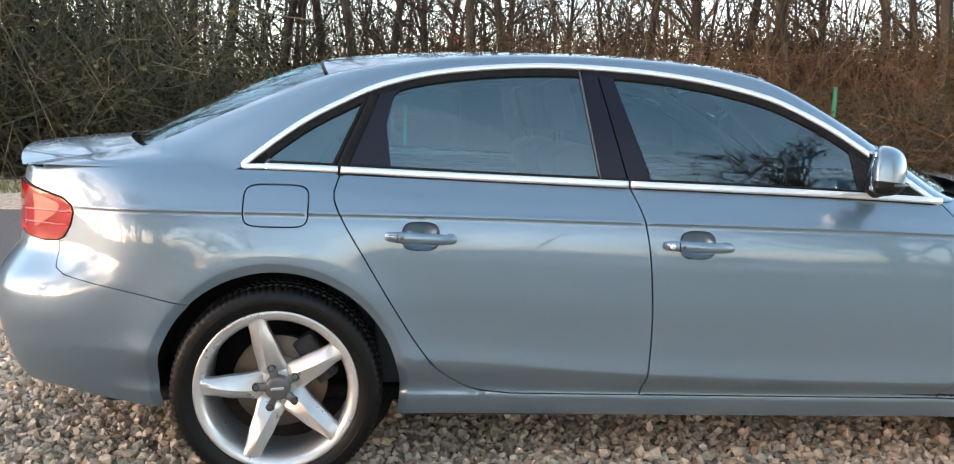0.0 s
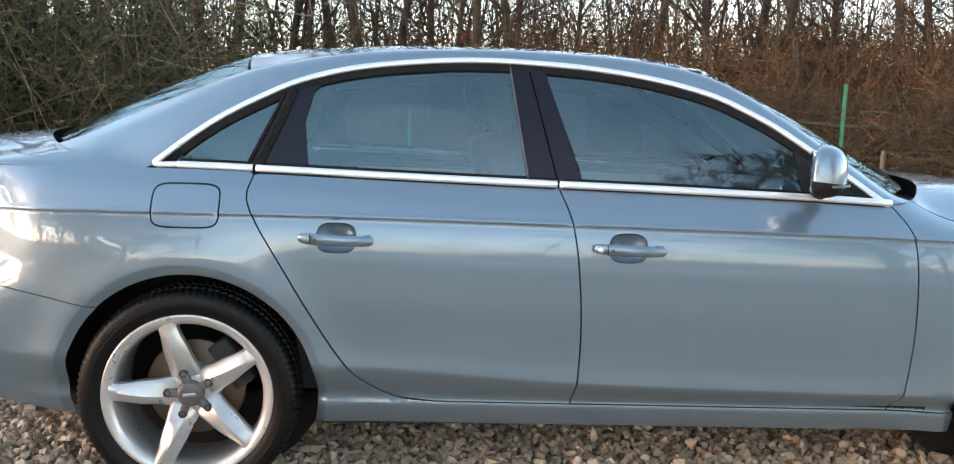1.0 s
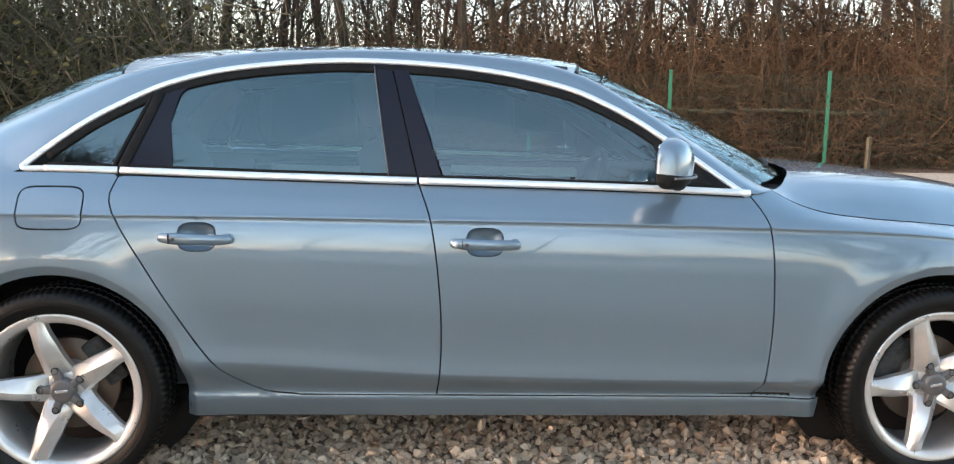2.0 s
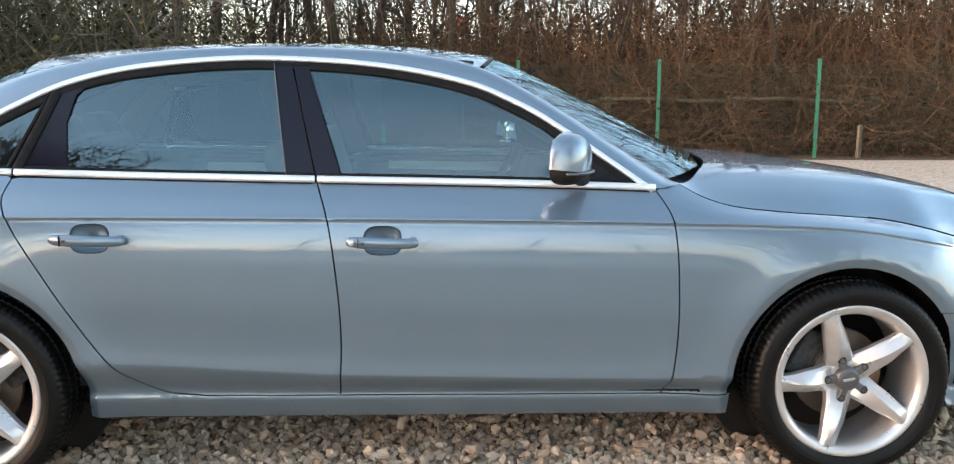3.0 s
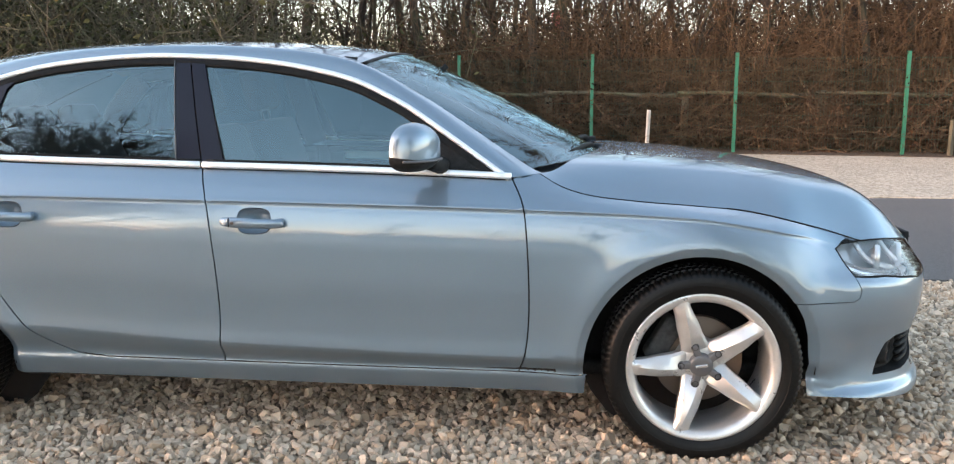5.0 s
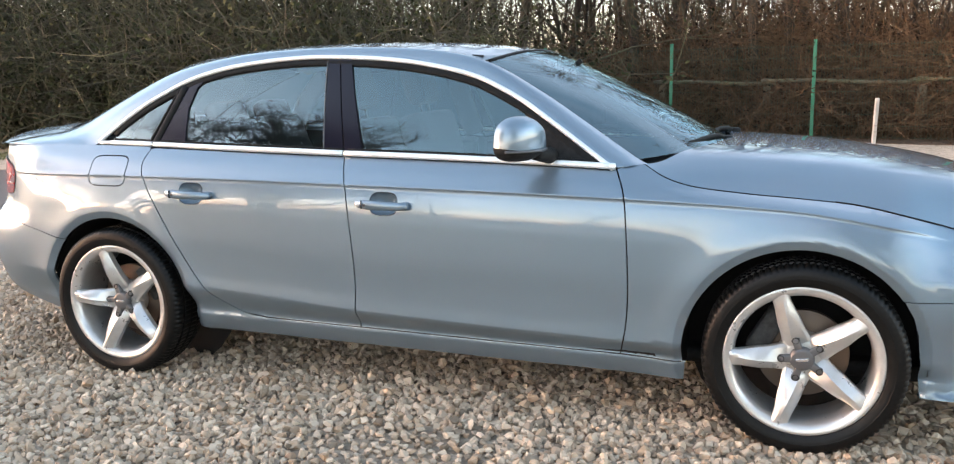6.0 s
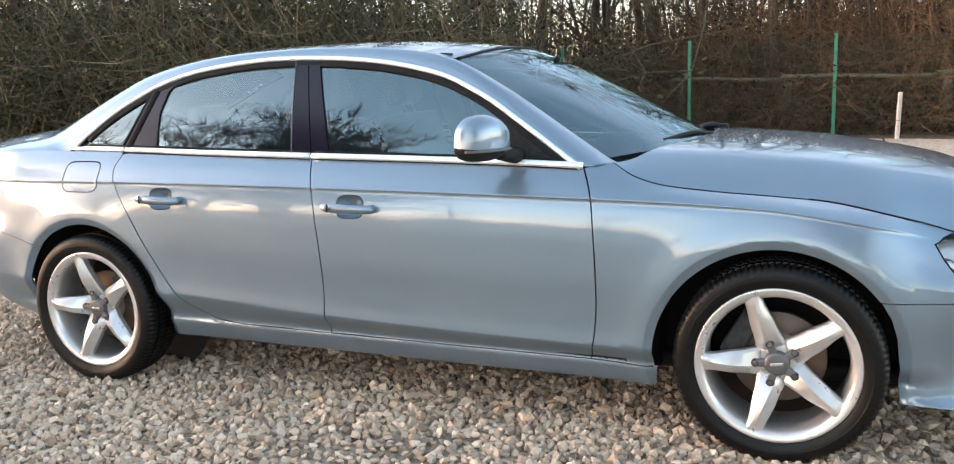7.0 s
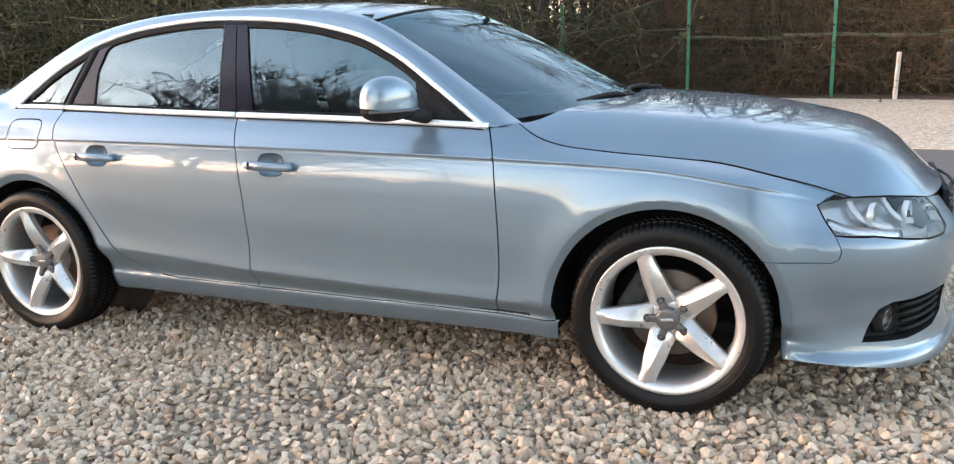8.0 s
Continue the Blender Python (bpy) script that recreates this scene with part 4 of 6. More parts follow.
# boot lid with a turned-down tail
edge = inner_between(-0.47, -0.826, 18)
share = (-0.47 - edge[:, 0]) / 0.356
middle = [(-0.61 - 0.335 * k, 1.089 - 0.038 * k) for k in share]
across("boot_lid", edge, middle, PAINT, "boot lid in silver-blue paint", 27, 2.6, (-0.3, 0, 1))
for flip in (False, True):
    tail = S_TAIL + 0.001
    rear_face = [(-0.695, 0.898), (-0.752, 0.945), (-0.80, 0.9865), (-0.845, 0.988), (-1.0, 0.99), (-1.3, 0.99), (tail, 0.99), (tail, 0.71), (-1.36, 0.725), (-1.14, 0.80), (-1.135, 0.87), (-1.025, 0.948), (-0.897, 0.932)]
    side_sheet("boot_rear", rear_face, PAINT, car, flip, label="rear face of the boot lid", cols=S_FINE, gap=0.0008, out=-0.003)
    a = np.array([side_point(q, 0.987) for q in np.linspace(-0.84, S_TAIL, 24)])
    u = np.clip(np.abs(a[:, 1]) / np.abs(a[0, 1]), 0, 1)
    k = 1 - u ** 2.6
    b = np.stack([-0.826 * (1 - k) - 0.945 * k, -0.635 * u, 0.9925 * (1 - k) + 1.051 * k], 1)
    w = np.linspace(0, 1, 7)[None, :, None]
    c = np.stack([a[:, 0] - 0.012, (a[:, 1] + b[:, 1]) / 2, b[:, 2] - 0.004], 1)
    v, f, n = grid_skin(a[:, None] * (1 - w) ** 2 + c[:, None] * 2 * w * (1 - w) + b[:, None] * w ** 2)
    v, f, n = outward(v, f, n, (-0.5, -0.3, 0.8))
    skin("boot_lip", v, f, n, PAINT, car, flip)

# bonnet
bonnet_mid = curve([(2.40, 1.004), (2.55, 1.0), (2.85, 0.982), (3.1, 0.950), (3.35, 0.902), (3.5, 0.848), (3.6, 0.785), (3.66, 0.735)])
SHUT_POINTS = np.array([side_point(s, z) for s, z in SHUT])
nose_edge = np.array([side_point(s, z) for s, z in along([(3.386, 0.7275), (3.56, 0.725), (3.68, 0.715), (3.77, 0.703), (3.95, 0.70), (S_NOSE, 0.705)], 24)])
bow = curve([(0.0, 1.0), (0.3, 0.985), (0.55, 0.945), (0.68, 0.89), (0.75, 0.825), (0.88, 0.48), (1.0, 0.0)])


def bonnet():
    rows = []
    width = curve([(p[0], -p[1]) for p in SHUT_POINTS])
    height = curve([(p[0], p[2]) for p in SHUT_POINTS])
    nose_x = curve([(-p[1], p[0]) for p in nose_edge[::-1]])
    nose_z = curve([(-p[1], p[2]) for p in nose_edge[::-1]])
    for b in np.concatenate([np.linspace(0, 0.5, 10, endpoint=False), np.linspace(0.5, 1, 16)]):
        row = []
        for a in np.linspace(0, 1, 60):
            y_nose = b * 0.7035
            x0, x1 = 2.50 - 0.24 * b ** 2.2, float(nose_x(y_nose))
            x = x0 + (x1 - x0) * (1 - (1 - a) ** 1.35)
            y = b * float(width(min(x, 3.332)))
            zm, ze = float(bonnet_mid(min(x, 3.66))), float(height(min(x, 3.332)))
            z = ze + (zm - ze) * float(bow(b))
            f = max(0.0, min(1.0, (x - (x1 - 0.30)) / 0.30)) ** 3.5
            z = z * (1 - f) + float(nose_z(y_nose)) * f
            row.append((x, -y, z))
        rows.append(row)
    half = np.array(rows)
    p = np.concatenate([half[::-1], (half * (1, -1, 1))[1:]])
    v, f, n = grid_skin(p)
    v, f, n = outward(v, f, n, (0, 0, 1))
    v = v - np.stack([0 * v[:, 0], 0.0015 * np.sign(v[:, 1]), 0 * v[:, 0]], 1)
    skin("bonnet", v, f, n, PAINT, car, False, "long bonnet in silver-blue paint")


bonnet()
for flip in (False, True):
    line = SHUT_POINTS[:-1] - np.array((0, -0.006, 0.012))
    part("bonnet_gap", mirrored(ribbon(line, np.tile((0, -0.5, 0.8), (len(line), 1)), 0.03, 0.008), flip), GAP, car)
    line = nose_edge[5:] - np.array((0.014, -0.010, 0.004))
    part("bonnet_gap", mirrored(ribbon(line, np.tile((0.8, -0.3, 0.2), (len(line), 1)), 0.016, 0.006), flip), GAP, car)

for flip in (False, True):
    surface_ribbon("bonnet_gap", [tuple(p) for p in SHUT[22:]] + [(3.40, 0.729)], side_point, 0.0042, 0.004, GAP, car, flip, 0.0012)

# scuttle with wipers
cowl_e = along([(2.235, -0.70, 0.945), (2.33, -0.55, 0.952), (2.42, -0.30, 0.962), (2.46, 0, 0.966), (2.42, 0.30, 0.962), (2.33, 0.55, 0.952), (2.235, 0.70, 0.945)], 40)
cowl_f = along([(2.255, -0.735, 0.94), (2.37, -0.58, 0.968), (2.47, -0.32, 0.984), (2.525, 0, 0.988), (2.47, 0.32, 0.984), (2.37, 0.58, 0.968), (2.255, 0.735, 0.94)], 40)
w = np.linspace(0, 1, 5)[None, :, None]
v, f, n = grid_skin((cowl_e - (0.10, 0, 0.0))[:, None] * (1 - w) + (cowl_f + (0.06, 0, -0.02))[:, None] * w)
v, f, n = outward(v, f, n, (0, 0, 1))
scuttle = skin("scuttle", v - (0, 0, 0.03), f, n, BLACK, car, False, "black plastic scuttle below the windscreen")
for y0, y1 in ((-0.02, -0.50), (0.52, 0.02)):
    arm = along([(2.475, y0, 0.995), (2.46, y0 - 0.10, 1.012), (2.425, (y0 + y1) / 2, 1.012), (2.37 + 0.07 * (y1 > -0.3), y1 + 0.10, 0.998)], 14)
    wiper = part("wiper", merge(tube(arm, 0.010, 8), box((0.07, 0.06, 0.045), (2.48, y0, 0.985), 0.012)), BLACK, scuttle, "black windscreen wiper")
    blade = along([(2.445, y0 + 0.02, 1.004), (2.405, (y0 + y1) / 2, 1.000), (2.32 + 0.07 * (y1 > -0.3), y1, 0.985)], 14)
    part("wiper_blade", ribbon(blade, np.tile((0.45, 0, 0.9), (14, 1)), 0.012, 0.022), BLACK, wiper)


# lamps
def front_lamp(flip):
    bumper = SIDES[flip][3]
    inner = shrink(dense(LAMP, 0.02), 0.001)
    v, f, n = sheet(inner, lambda s, z: side_point(s, z, -0.055 + 0.0 * s), S_FINE, np.arange(0.58, 0.74, 0.02), (), 0.0, 0.0)
    lamp = skin("headlamp", v, f, n, LAMP_HOUSING, car, flip, "clear-lens headlamp with two pale hooked light strips")
    ring = np.array([side_point(s, z, 0) for s, z in inner])
    deep = np.array([side_point(s, z, -0.06) for s, z in inner])
    v, f, n = grid_skin(np.stack([np.vstack([ring, ring[:1]]), np.vstack([deep, deep[:1]])], 1))
    skin("lamp_bezel", v, f, None, REFLECTOR, lamp, flip)
    v, f, n = sheet(LAMP, side_point, S_FINE, np.arange(0.58, 0.74, 0.02), (), 0.003, 0.004)
    pane_ob = skin("lens", v, f, n, LENS, lamp, flip, "clear plastic headlamp lens")
    pane_ob.visible_shadow = False
    dark = [(3.585, 0.714), (3.68, 0.708), (3.765, 0.698), (3.79, 0.66), (3.775, 0.62), (3.70, 0.612), (3.61, 0.655)]
    v, f, n = sheet(dark, lambda s, z: side_point(s, z, -0.040), S_FINE, np.arange(0.58, 0.74, 0.02), (), 0.0, 0.006)
    skin("dark_panel", v, f, n, BLACK, lamp, flip, "dark inner panel of the lamp")
    for s, z, r in ((3.47, 0.668, 0.040), (3.63, 0.662, 0.042)):
        c = side_point(s, z, -0.030)
        way = Vector((1.0, -0.25, 0.0)).normalized()
        turn = way.to_track_quat("Y", "Z").to_matrix().to_4x4()
        bm = lathe([(0.0, -0.02), (r * 0.55, -0.02), (r * 0.75, -0.012), (r, 0.012), (r * 1.05, 0.012), (r * 1.05, -0.005)], 28)
        bmesh.ops.transform(bm, matrix=Matrix.Translation(c) @ turn, verts=bm.verts)
        bowl = part("reflector_bowl", mirrored(bm, flip), LAMP_HOUSING, lamp)
        bm = lathe([(0.0, 0.016), (r * 0.3, 0.012), (r * 0.52, -0.002), (r * 0.55, -0.012)], 24)
        bmesh.ops.transform(bm, matrix=Matrix.Translation(c) @ turn, verts=bm.verts)
        part("projector_lens", mirrored(bm, flip), LENS, bowl)
    for hook in ([(3.395, 0.716), (3.402, 0.690), (3.425, 0.664), (3.47, 0.645), (3.53, 0.634)], [(3.535, 0.720), (3.545, 0.690), (3.572, 0.662), (3.60, 0.650), (3.64, 0.644)]):
        surface_ribbon("light_strip", along(hook, 20), side_point, 0.020, 0.012, PALE_LENS, lamp, flip, -0.022, "pale curved running-light strip")
    wedge = along([(3.30, 0.655), (3.36, 0.635), (3.46, 0.622), (3.56, 0.613)], 16)
    surface_ribbon("light_wedge", wedge, side_point, 0.030, 0.010, REFLECTOR, lamp, flip, -0.026)
    surface_ribbon("lamp_seal", list(inner), side_point, 0.0045, 0.006, SEAL, lamp, flip, -0.002, closed=True)
    return lamp


def tail_lamp(flip):
    v, f, n = sheet(TAIL_LAMP, lambda s, z: side_point(s, z, 0.004), S_FINE, np.arange(0.74, 0.96, 0.015), (), 0.0015, 0.01)
    lamp = skin("tail_lamp", v, f, n, RED_LENS, car, flip, "red tail lamp with a paler red section")
    # a paler red section laid on the lens
    pale_area = [(-0.86, 0.905), (-0.78, 0.894), (-0.715, 0.874), (-0.735, 0.848), (-0.79, 0.822), (-0.84, 0.803), (-0.845, 0.86)]
    v, f, n = sheet(along(pale_area + pale_area[:1], 40)[:-1], lambda s, z: side_point(s, z, 0.0055), S_FINE, np.arange(0.74, 0.96, 0.015), (), 0.0, 0.003)
    skin("reflector_section", v, f, n, PALE_RED, lamp, flip, "paler red section of the lens")
    for z, s1 in ((0.855, -0.66), (0.815, -0.672)):
        surface_ribbon("lens_rib", [(q, z) for q in np.linspace(s1, -0.96, 12)], side_point, 0.004, 0.003, RED_BAR, lamp, flip, 0.0065)
    surface_ribbon("lamp_seal", dense(TAIL_LAMP, 0.02), side_point, 0.003, 0.006, SEAL, lamp, flip, -0.001, closed=True)


def fog_vent(flip):
    bumper = SIDES[flip][3]
    v, f, n = sheet(FOG, lambda s, z: side_point(s, z, -0.05), S_FINE, np.arange(0.25, 0.42, 0.02), (), 0.0, 0.0)
    vent = skin("fog_lamp_vent", v, f, n, GAP, bumper, flip, "black fog lamp opening with slats")
    ring = dense(FOG, 0.02)
    a, b = np.array([side_point(s, z, 0) for s, z in ring]), np.array([side_point(s, z, -0.055) for s, z in ring])
    v, f, n = grid_skin(np.stack([np.vstack([a, a[:1]]), np.vstack([b, b[:1]])], 1))
    skin("vent_edge", v, f, None, BLACK, vent, flip)
    for z in (0.292, 0.320, 0.348, 0.376):
        surface_ribbon("vent_slat", [(3.60 - (z - 0.3) * 0.2, z), (3.74, z), (3.87, z + 0.006)], side_point, 0.012, 0.016, BLACK, vent, flip, -0.016, n=10)
    c = side_point(3.535, 0.334, -0.022)
    turn = Vector((1.0, -0.55, 0.0)).normalized().to_track_quat("Y", "Z").to_matrix().to_4x4()
    for prof, mat, name in (([(0.0, 0.004), (0.024, 0.002), (0.033, -0.004)], LENS, "fog_lens"), ([(0.0, -0.02), (0.02, -0.015), (0.034, 0.0)], CAP_GREY, "fog_reflector"), ([(0.034, -0.01), (0.034, 0.006), (0.038, 0.007), (0.043, 0.0), (0.05, -0.02)], BLACK, "fog_ring")):
        bm = lathe(prof, 32)
        bmesh.ops.transform(bm, matrix=Matrix.Translation(c) @ turn, verts=bm.verts)
        part(name, mirrored(bm, flip), mat, vent)


for flip in (False, True):
    front_lamp(flip)
    tail_lamp(flip)
    fog_vent(flip)

# grille in a bright frame
for flip in (False, True):
    hollow = [(3.86, 0.38), (S_NOSE - 0.001, 0.36), (S_NOSE - 0.001, 0.71), (3.86, 0.70)]
    v, f, n = sheet(hollow, lambda s, z: side_point(s, z, -0.03), S_FINE, np.arange(0.36, 0.72, 0.04), (), 0, 0)
    skin("nose_backing", v, f, n, GAP, car, flip)
grille_line = [(3.66, -0.33, 0.70), (3.672, -0.34, 0.60), (3.70, -0.31, 0.47), (3.70, -0.24, 0.40), (3.72, 0, 0.385), (3.70, 0.24, 0.40), (3.70, 0.31, 0.47), (3.672, 0.34, 0.60), (3.66, 0.33, 0.70), (3.70, 0, 0.705)]
grille_line = [(x - 0.060 - 0.035 * (z > 0.55), y * 0.94, z) for x, y, z in grille_line]
loop = along(grille_line + grille_line[:1], 60)[:-1]
grille = part("grille", ribbon(loop, np.tile((1.0, 0, 0.1), (59, 1)), 0.016, 0.016, closed=True), CHROME, car, "tall black grille in a bright frame")
part("grille_back", box((0.02, 0.66, 0.30), (3.645, 0, 0.55), 0.004), GAP, grille)
for i in range(7):
    z = 0.44 + i * 0.04
    part("grille_slat", tube(along([(3.655, -0.32, z), (3.685, -0.15, z), (3.692, 0, z), (3.685, 0.15, z), (3.655, 0.32, z)], 12), 0.006, 6), GLOSS_BLACK, grille)
part("badge", box((0.012, 0.20, 0.055), (3.70, 0, 0.64), 0.005), CHROME, grille, "plain bright badge bar")


# outside mirrors
def door_mirror(flip):
    sail = SIDES[flip][4]
    bm = bmesh.new()
    bmesh.ops.create_icosphere(bm, subdivisions=4, radius=1.0)
    low, up = bm, None
    for v in bm.verts:
        x, y, z = v.co
        # rear face nearly flat, front full and rounded, narrower toward the door and the top
        sx = 0.070 if x > 0 else 0.028
        x = math.copysign(abs(x) ** 0.9, x) * sx
        yy = math.copysign(abs(y) ** 0.72, y)
        zz = math.copysign(abs(z) ** (0.72 if z > 0 else 0.5), z)
        y = yy * 0.110 * (1.0 - 0.06 * zz)
        z = zz * (0.083 if zz > 0 else 0.073) * (1.0 - 0.34 * max(0, yy) ** 1.5)
        x -= 0.05 * max(0.0, -yy) ** 2 * (0.4 if x > 0 else 1.0) * 0.4
        v.co = (x, y, z)
    place = Matrix.Translation((1.862, -0.948, 1.050)) @ Matrix.Rotation(radians(-21), 4, "Z")
    bmesh.ops.transform(bm, matrix=place, verts=bm.verts)
    lower = bm.copy()
    def cut(b, clear_outer):
        geom = b.verts[:] + b.edges[:] + b.faces[:]
        bmesh.ops.bisect_plane(b, geom=geom, plane_co=(1.86, -0.95, 1.018), plane_no=(0.10, 0.06, 1.0), clear_outer=clear_outer, clear_inner=not clear_outer)
        return b
    shell = part("mirror_housing", mirrored(cut(bm, False), flip), PAINT, sail, "door mirror housing in body colour")
    part("mirror_base", mirrored(cut(lower, True), flip), BLACK, shell, "black lower mirror shell")
    strip = np.array([place @ Vector((0.078 * math.cos(q), 0.117 * math.sin(q), -0.034)) for q in np.linspace(radians(-72), radians(50), 20)])
    part("indicator_strip", mirrored(ribbon(strip, strip - np.array(place.translation), 0.007, 0.008), flip), CAP_GREY, shell, "clear indicator strip")
    arm = along([(1.93, -0.80, 0.985), (1.92, -0.86, 0.99), (1.905, -0.91, 1.0)], 8)
    part("mirror_arm", mirrored(tube(arm, [0.032, 0.030, 0.027, 0.025, 0.024, 0.023, 0.022, 0.022], 12), flip), BLACK, shell)
    bm = box((0.004, 0.185, 0.118), (0, 0, 0), 0.0)
    bmesh.ops.bevel(bm, geom=[e for e in bm.edges if abs((e.verts[0].co - e.verts[1].co).x) > 0.003], offset=0.03, segments=6, affect="EDGES")
    bmesh.ops.transform(bm, matrix=Matrix.Translation((1.8358, -0.9415, 1.052)) @ Matrix.Rotation(radians(-21), 4, "Z"), verts=bm.verts)
    part("mirror_glass", mirrored(bm, flip), MIRROR, shell, "mirror glass")


for flip in (False, True):
    door_mirror(flip)


# wheels: built at the origin, outer face towards -y
def build_wheel():
    rim = part("wheel", lathe([(0.224, 0.13), (0.217, 0.02), (0.217, -0.035), (0.221, -0.054), (0.227, -0.0655), (0.236, -0.0715), (0.246, -0.0735), (0.2525, -0.0740), (0.2545, -0.070), (0.2545, -0.060), (0.245, -0.05), (0.240, 0.12)], 96), ALLOY, car, "five-spoke silver alloy wheel")
    shoulder = (4, 5, 6, 11, 12, 13)
    prof = [(0.250, -0.064), (0.256, -0.075), (0.272, -0.084), (0.292, -0.0855), (0.308, -0.081), (0.318, -0.0735), (0.3255, -0.060), (0.3275, -0.040), (0.3275, -0.036), (0.319, -0.034), (0.319, -0.026), (0.3285, -0.024), (0.3285, 0.012),
            (0.320, 0.014), (0.320, 0.022), (0.3285, 0.024), (0.3285, 0.056), (0.320, 0.058), (0.320, 0.066), (0.3275, 0.068), (0.3255, 0.090), (0.318, 0.104), (0.300, 0.112), (0.27, 0.110), (0.25, 0.10)]
    tyre = part("tyre", lathe(prof, 288, wave=lambda i, j: -0.0050 if (j % 3 == 0 and i in (5, 6, 7, 8, 19, 20)) else (-0.004 if (j % 3 == 1 and i in (11, 12, 15, 16)) else 0.0)), TYRE, rim, "low-profile black tyre")
    sharp(tyre, 30)
    part("tyre_bead", lathe([(0.281, -0.0845), (0.283, -0.0868), (0.285, -0.0855)], 96), TYRE, tyre)
    for k in range(5):
        bm, rings = bmesh.new(), []
        for u in np.linspace(0, 1, 13):
            r = 0.048 + u * 0.184
            half = 0.046 - 0.008 * ease(u / 0.4) - 0.010 * ease((u - 0.40) / 0.5) + 0.005 * ease((u - 0.9) / 0.1)
            y = -0.024 - 0.044 * u ** 0.8 - 0.008 * math.sin(u * math.pi)
            ridge = -0.012 * math.sin(min(1, u * 1.05) * math.pi) - 0.003
            side = 0.022 * (0.45 - u)
            sec = [(-half, y + 0.034), (-half, y + 0.008), (-half * 0.78, y), (side - 0.006, y + ridge * 0.8), (side + 0.004, y + ridge), (half * 0.82, y + 0.007), (half, y + 0.016), (half, y + 0.036)]
            rings.append([bm.verts.new((r, q, t)) for t, q in sec])
        for a, b in zip(rings, rings[1:]):
            for i in range(8):
                bm.faces.new((a[i], a[(i + 1) % 8], b[(i + 1) % 8], b[i]))
        bm.faces.new(rings[0])
        bm.faces.new(rings[-1][::-1])
        bmesh.ops.recalc_face_normals(bm, faces=bm.faces)
        bmesh.ops.rotate(bm, cent=(0, 0, 0), matrix=Matrix.Rotation(radians(-72 * k), 3, "Y"), verts=bm.verts)
        sharp(part("spoke", bm, ALLOY, rim), 24)
    part("hub", lathe([(0.0, -0.022), (0.05, -0.024), (0.062, -0.022), (0.078, -0.006), (0.082, 0.02), (0.08, 0.06)], 40), ALLOY, rim)
    cap = part("hub_cap", lathe([(0.0, -0.0495), (0.027, -0.049), (0.036, -0.047), (0.040, -0.040), (0.040, -0.015)], 40), CAP_GREY, rim, "dark grey star-shaped hub cap")
    for k in range(5):
        a = radians(72 * k)
        bm = merge(box((0.044, 0.030, 0.024), (0.048, -0.0315, 0), 0.004), lathe([(0.0, -0.045), (0.011, -0.045), (0.0145, -0.041), (0.0145, -0.015)], 16))
        for v in bm.verts:
            if abs(v.co.x) < 0.0148 and v.co.y < -0.0149 and math.hypot(v.co.x, v.co.z) < 0.0148:
                v.co.x += 0.067
        bmesh.ops.rotate(bm, cent=(0, 0, 0), matrix=Matrix.Rotation(-a, 3, "Y"), verts=bm.verts)
        part("cap_arm", bm, CAP_GREY, cap)
        bm = lathe([(0.0085, -0.0445), (0.009, -0.0470), (0.011, -0.0470), (0.0125, -0.0430)], 16)
        bmesh.ops.translate(bm, vec=(0.067, 0, 0), verts=bm.verts)
        bmesh.ops.rotate(bm, cent=(0, 0, 0), matrix=Matrix.Rotation(-a, 3, "Y"), verts=bm.verts)
        part("bolt_ring", bm, BLACK, cap)
    part("badge", box((0.040, 0.003, 0.010), (0, -0.0502, 0), 0.0014, Matrix.Rotation(radians(102), 4, "Y")), REFLECTOR, cap, "plain pale badge bar")
    part("brake_disc", lathe([(0.06, 0.036), (0.148, 0.036), (0.150, 0.038), (0.150, 0.058), (0.06, 0.058)], 48), DISC, rim, "grey iron brake disc")
    part("disc_bell", lathe([(0.0, 0.012), (0.068, 0.012), (0.074, 0.02), (0.074, 0.05)], 32), CALIPER, rim)
    part("valve", tube([(-0.12, -0.036, -0.19), (-0.125, -0.055, -0.198)], 0.004, 8), BLACK, rim)
    return rim


wheel = build_wheel()
WHEEL_Y = 0.8165
wheel.matrix_basis = pose(0.0, -WHEEL_Y, 0.324, 0, -106, 0)
copy_thing(wheel, pose(2.808, -WHEEL_Y, 0.324, 0, -110, 0))
copy_thing(wheel, pose(0.0, WHEEL_Y, 0.324, 0, -60, 180))
copy_thing(wheel, pose(2.808, WHEEL_Y, 0.324, 0, -20, 180))
for x, side in ((0.0, -1), (2.808, -1), (0.0, 1), (2.808, 1)):
    a = radians(35 if x == 0 else 150)
    turn = Matrix.Rotation(-a, 4, "Y")
    bm = box((0.07, 0.075, 0.16), (0.135, 0, 0), 0.012)
    bmesh.ops.transform(bm, matrix=Matrix.Translation((x, side * (WHEEL_Y - 0.05), 0.324)) @ turn, verts=bm.verts)
    part("brake_caliper", bm, CALIPER, car, "dark brake caliper")
    part("axle", tube([(x, side * 0.77, 0.324), (x, side * 0.3, 0.33)], 0.045, 12), BLACK, car)

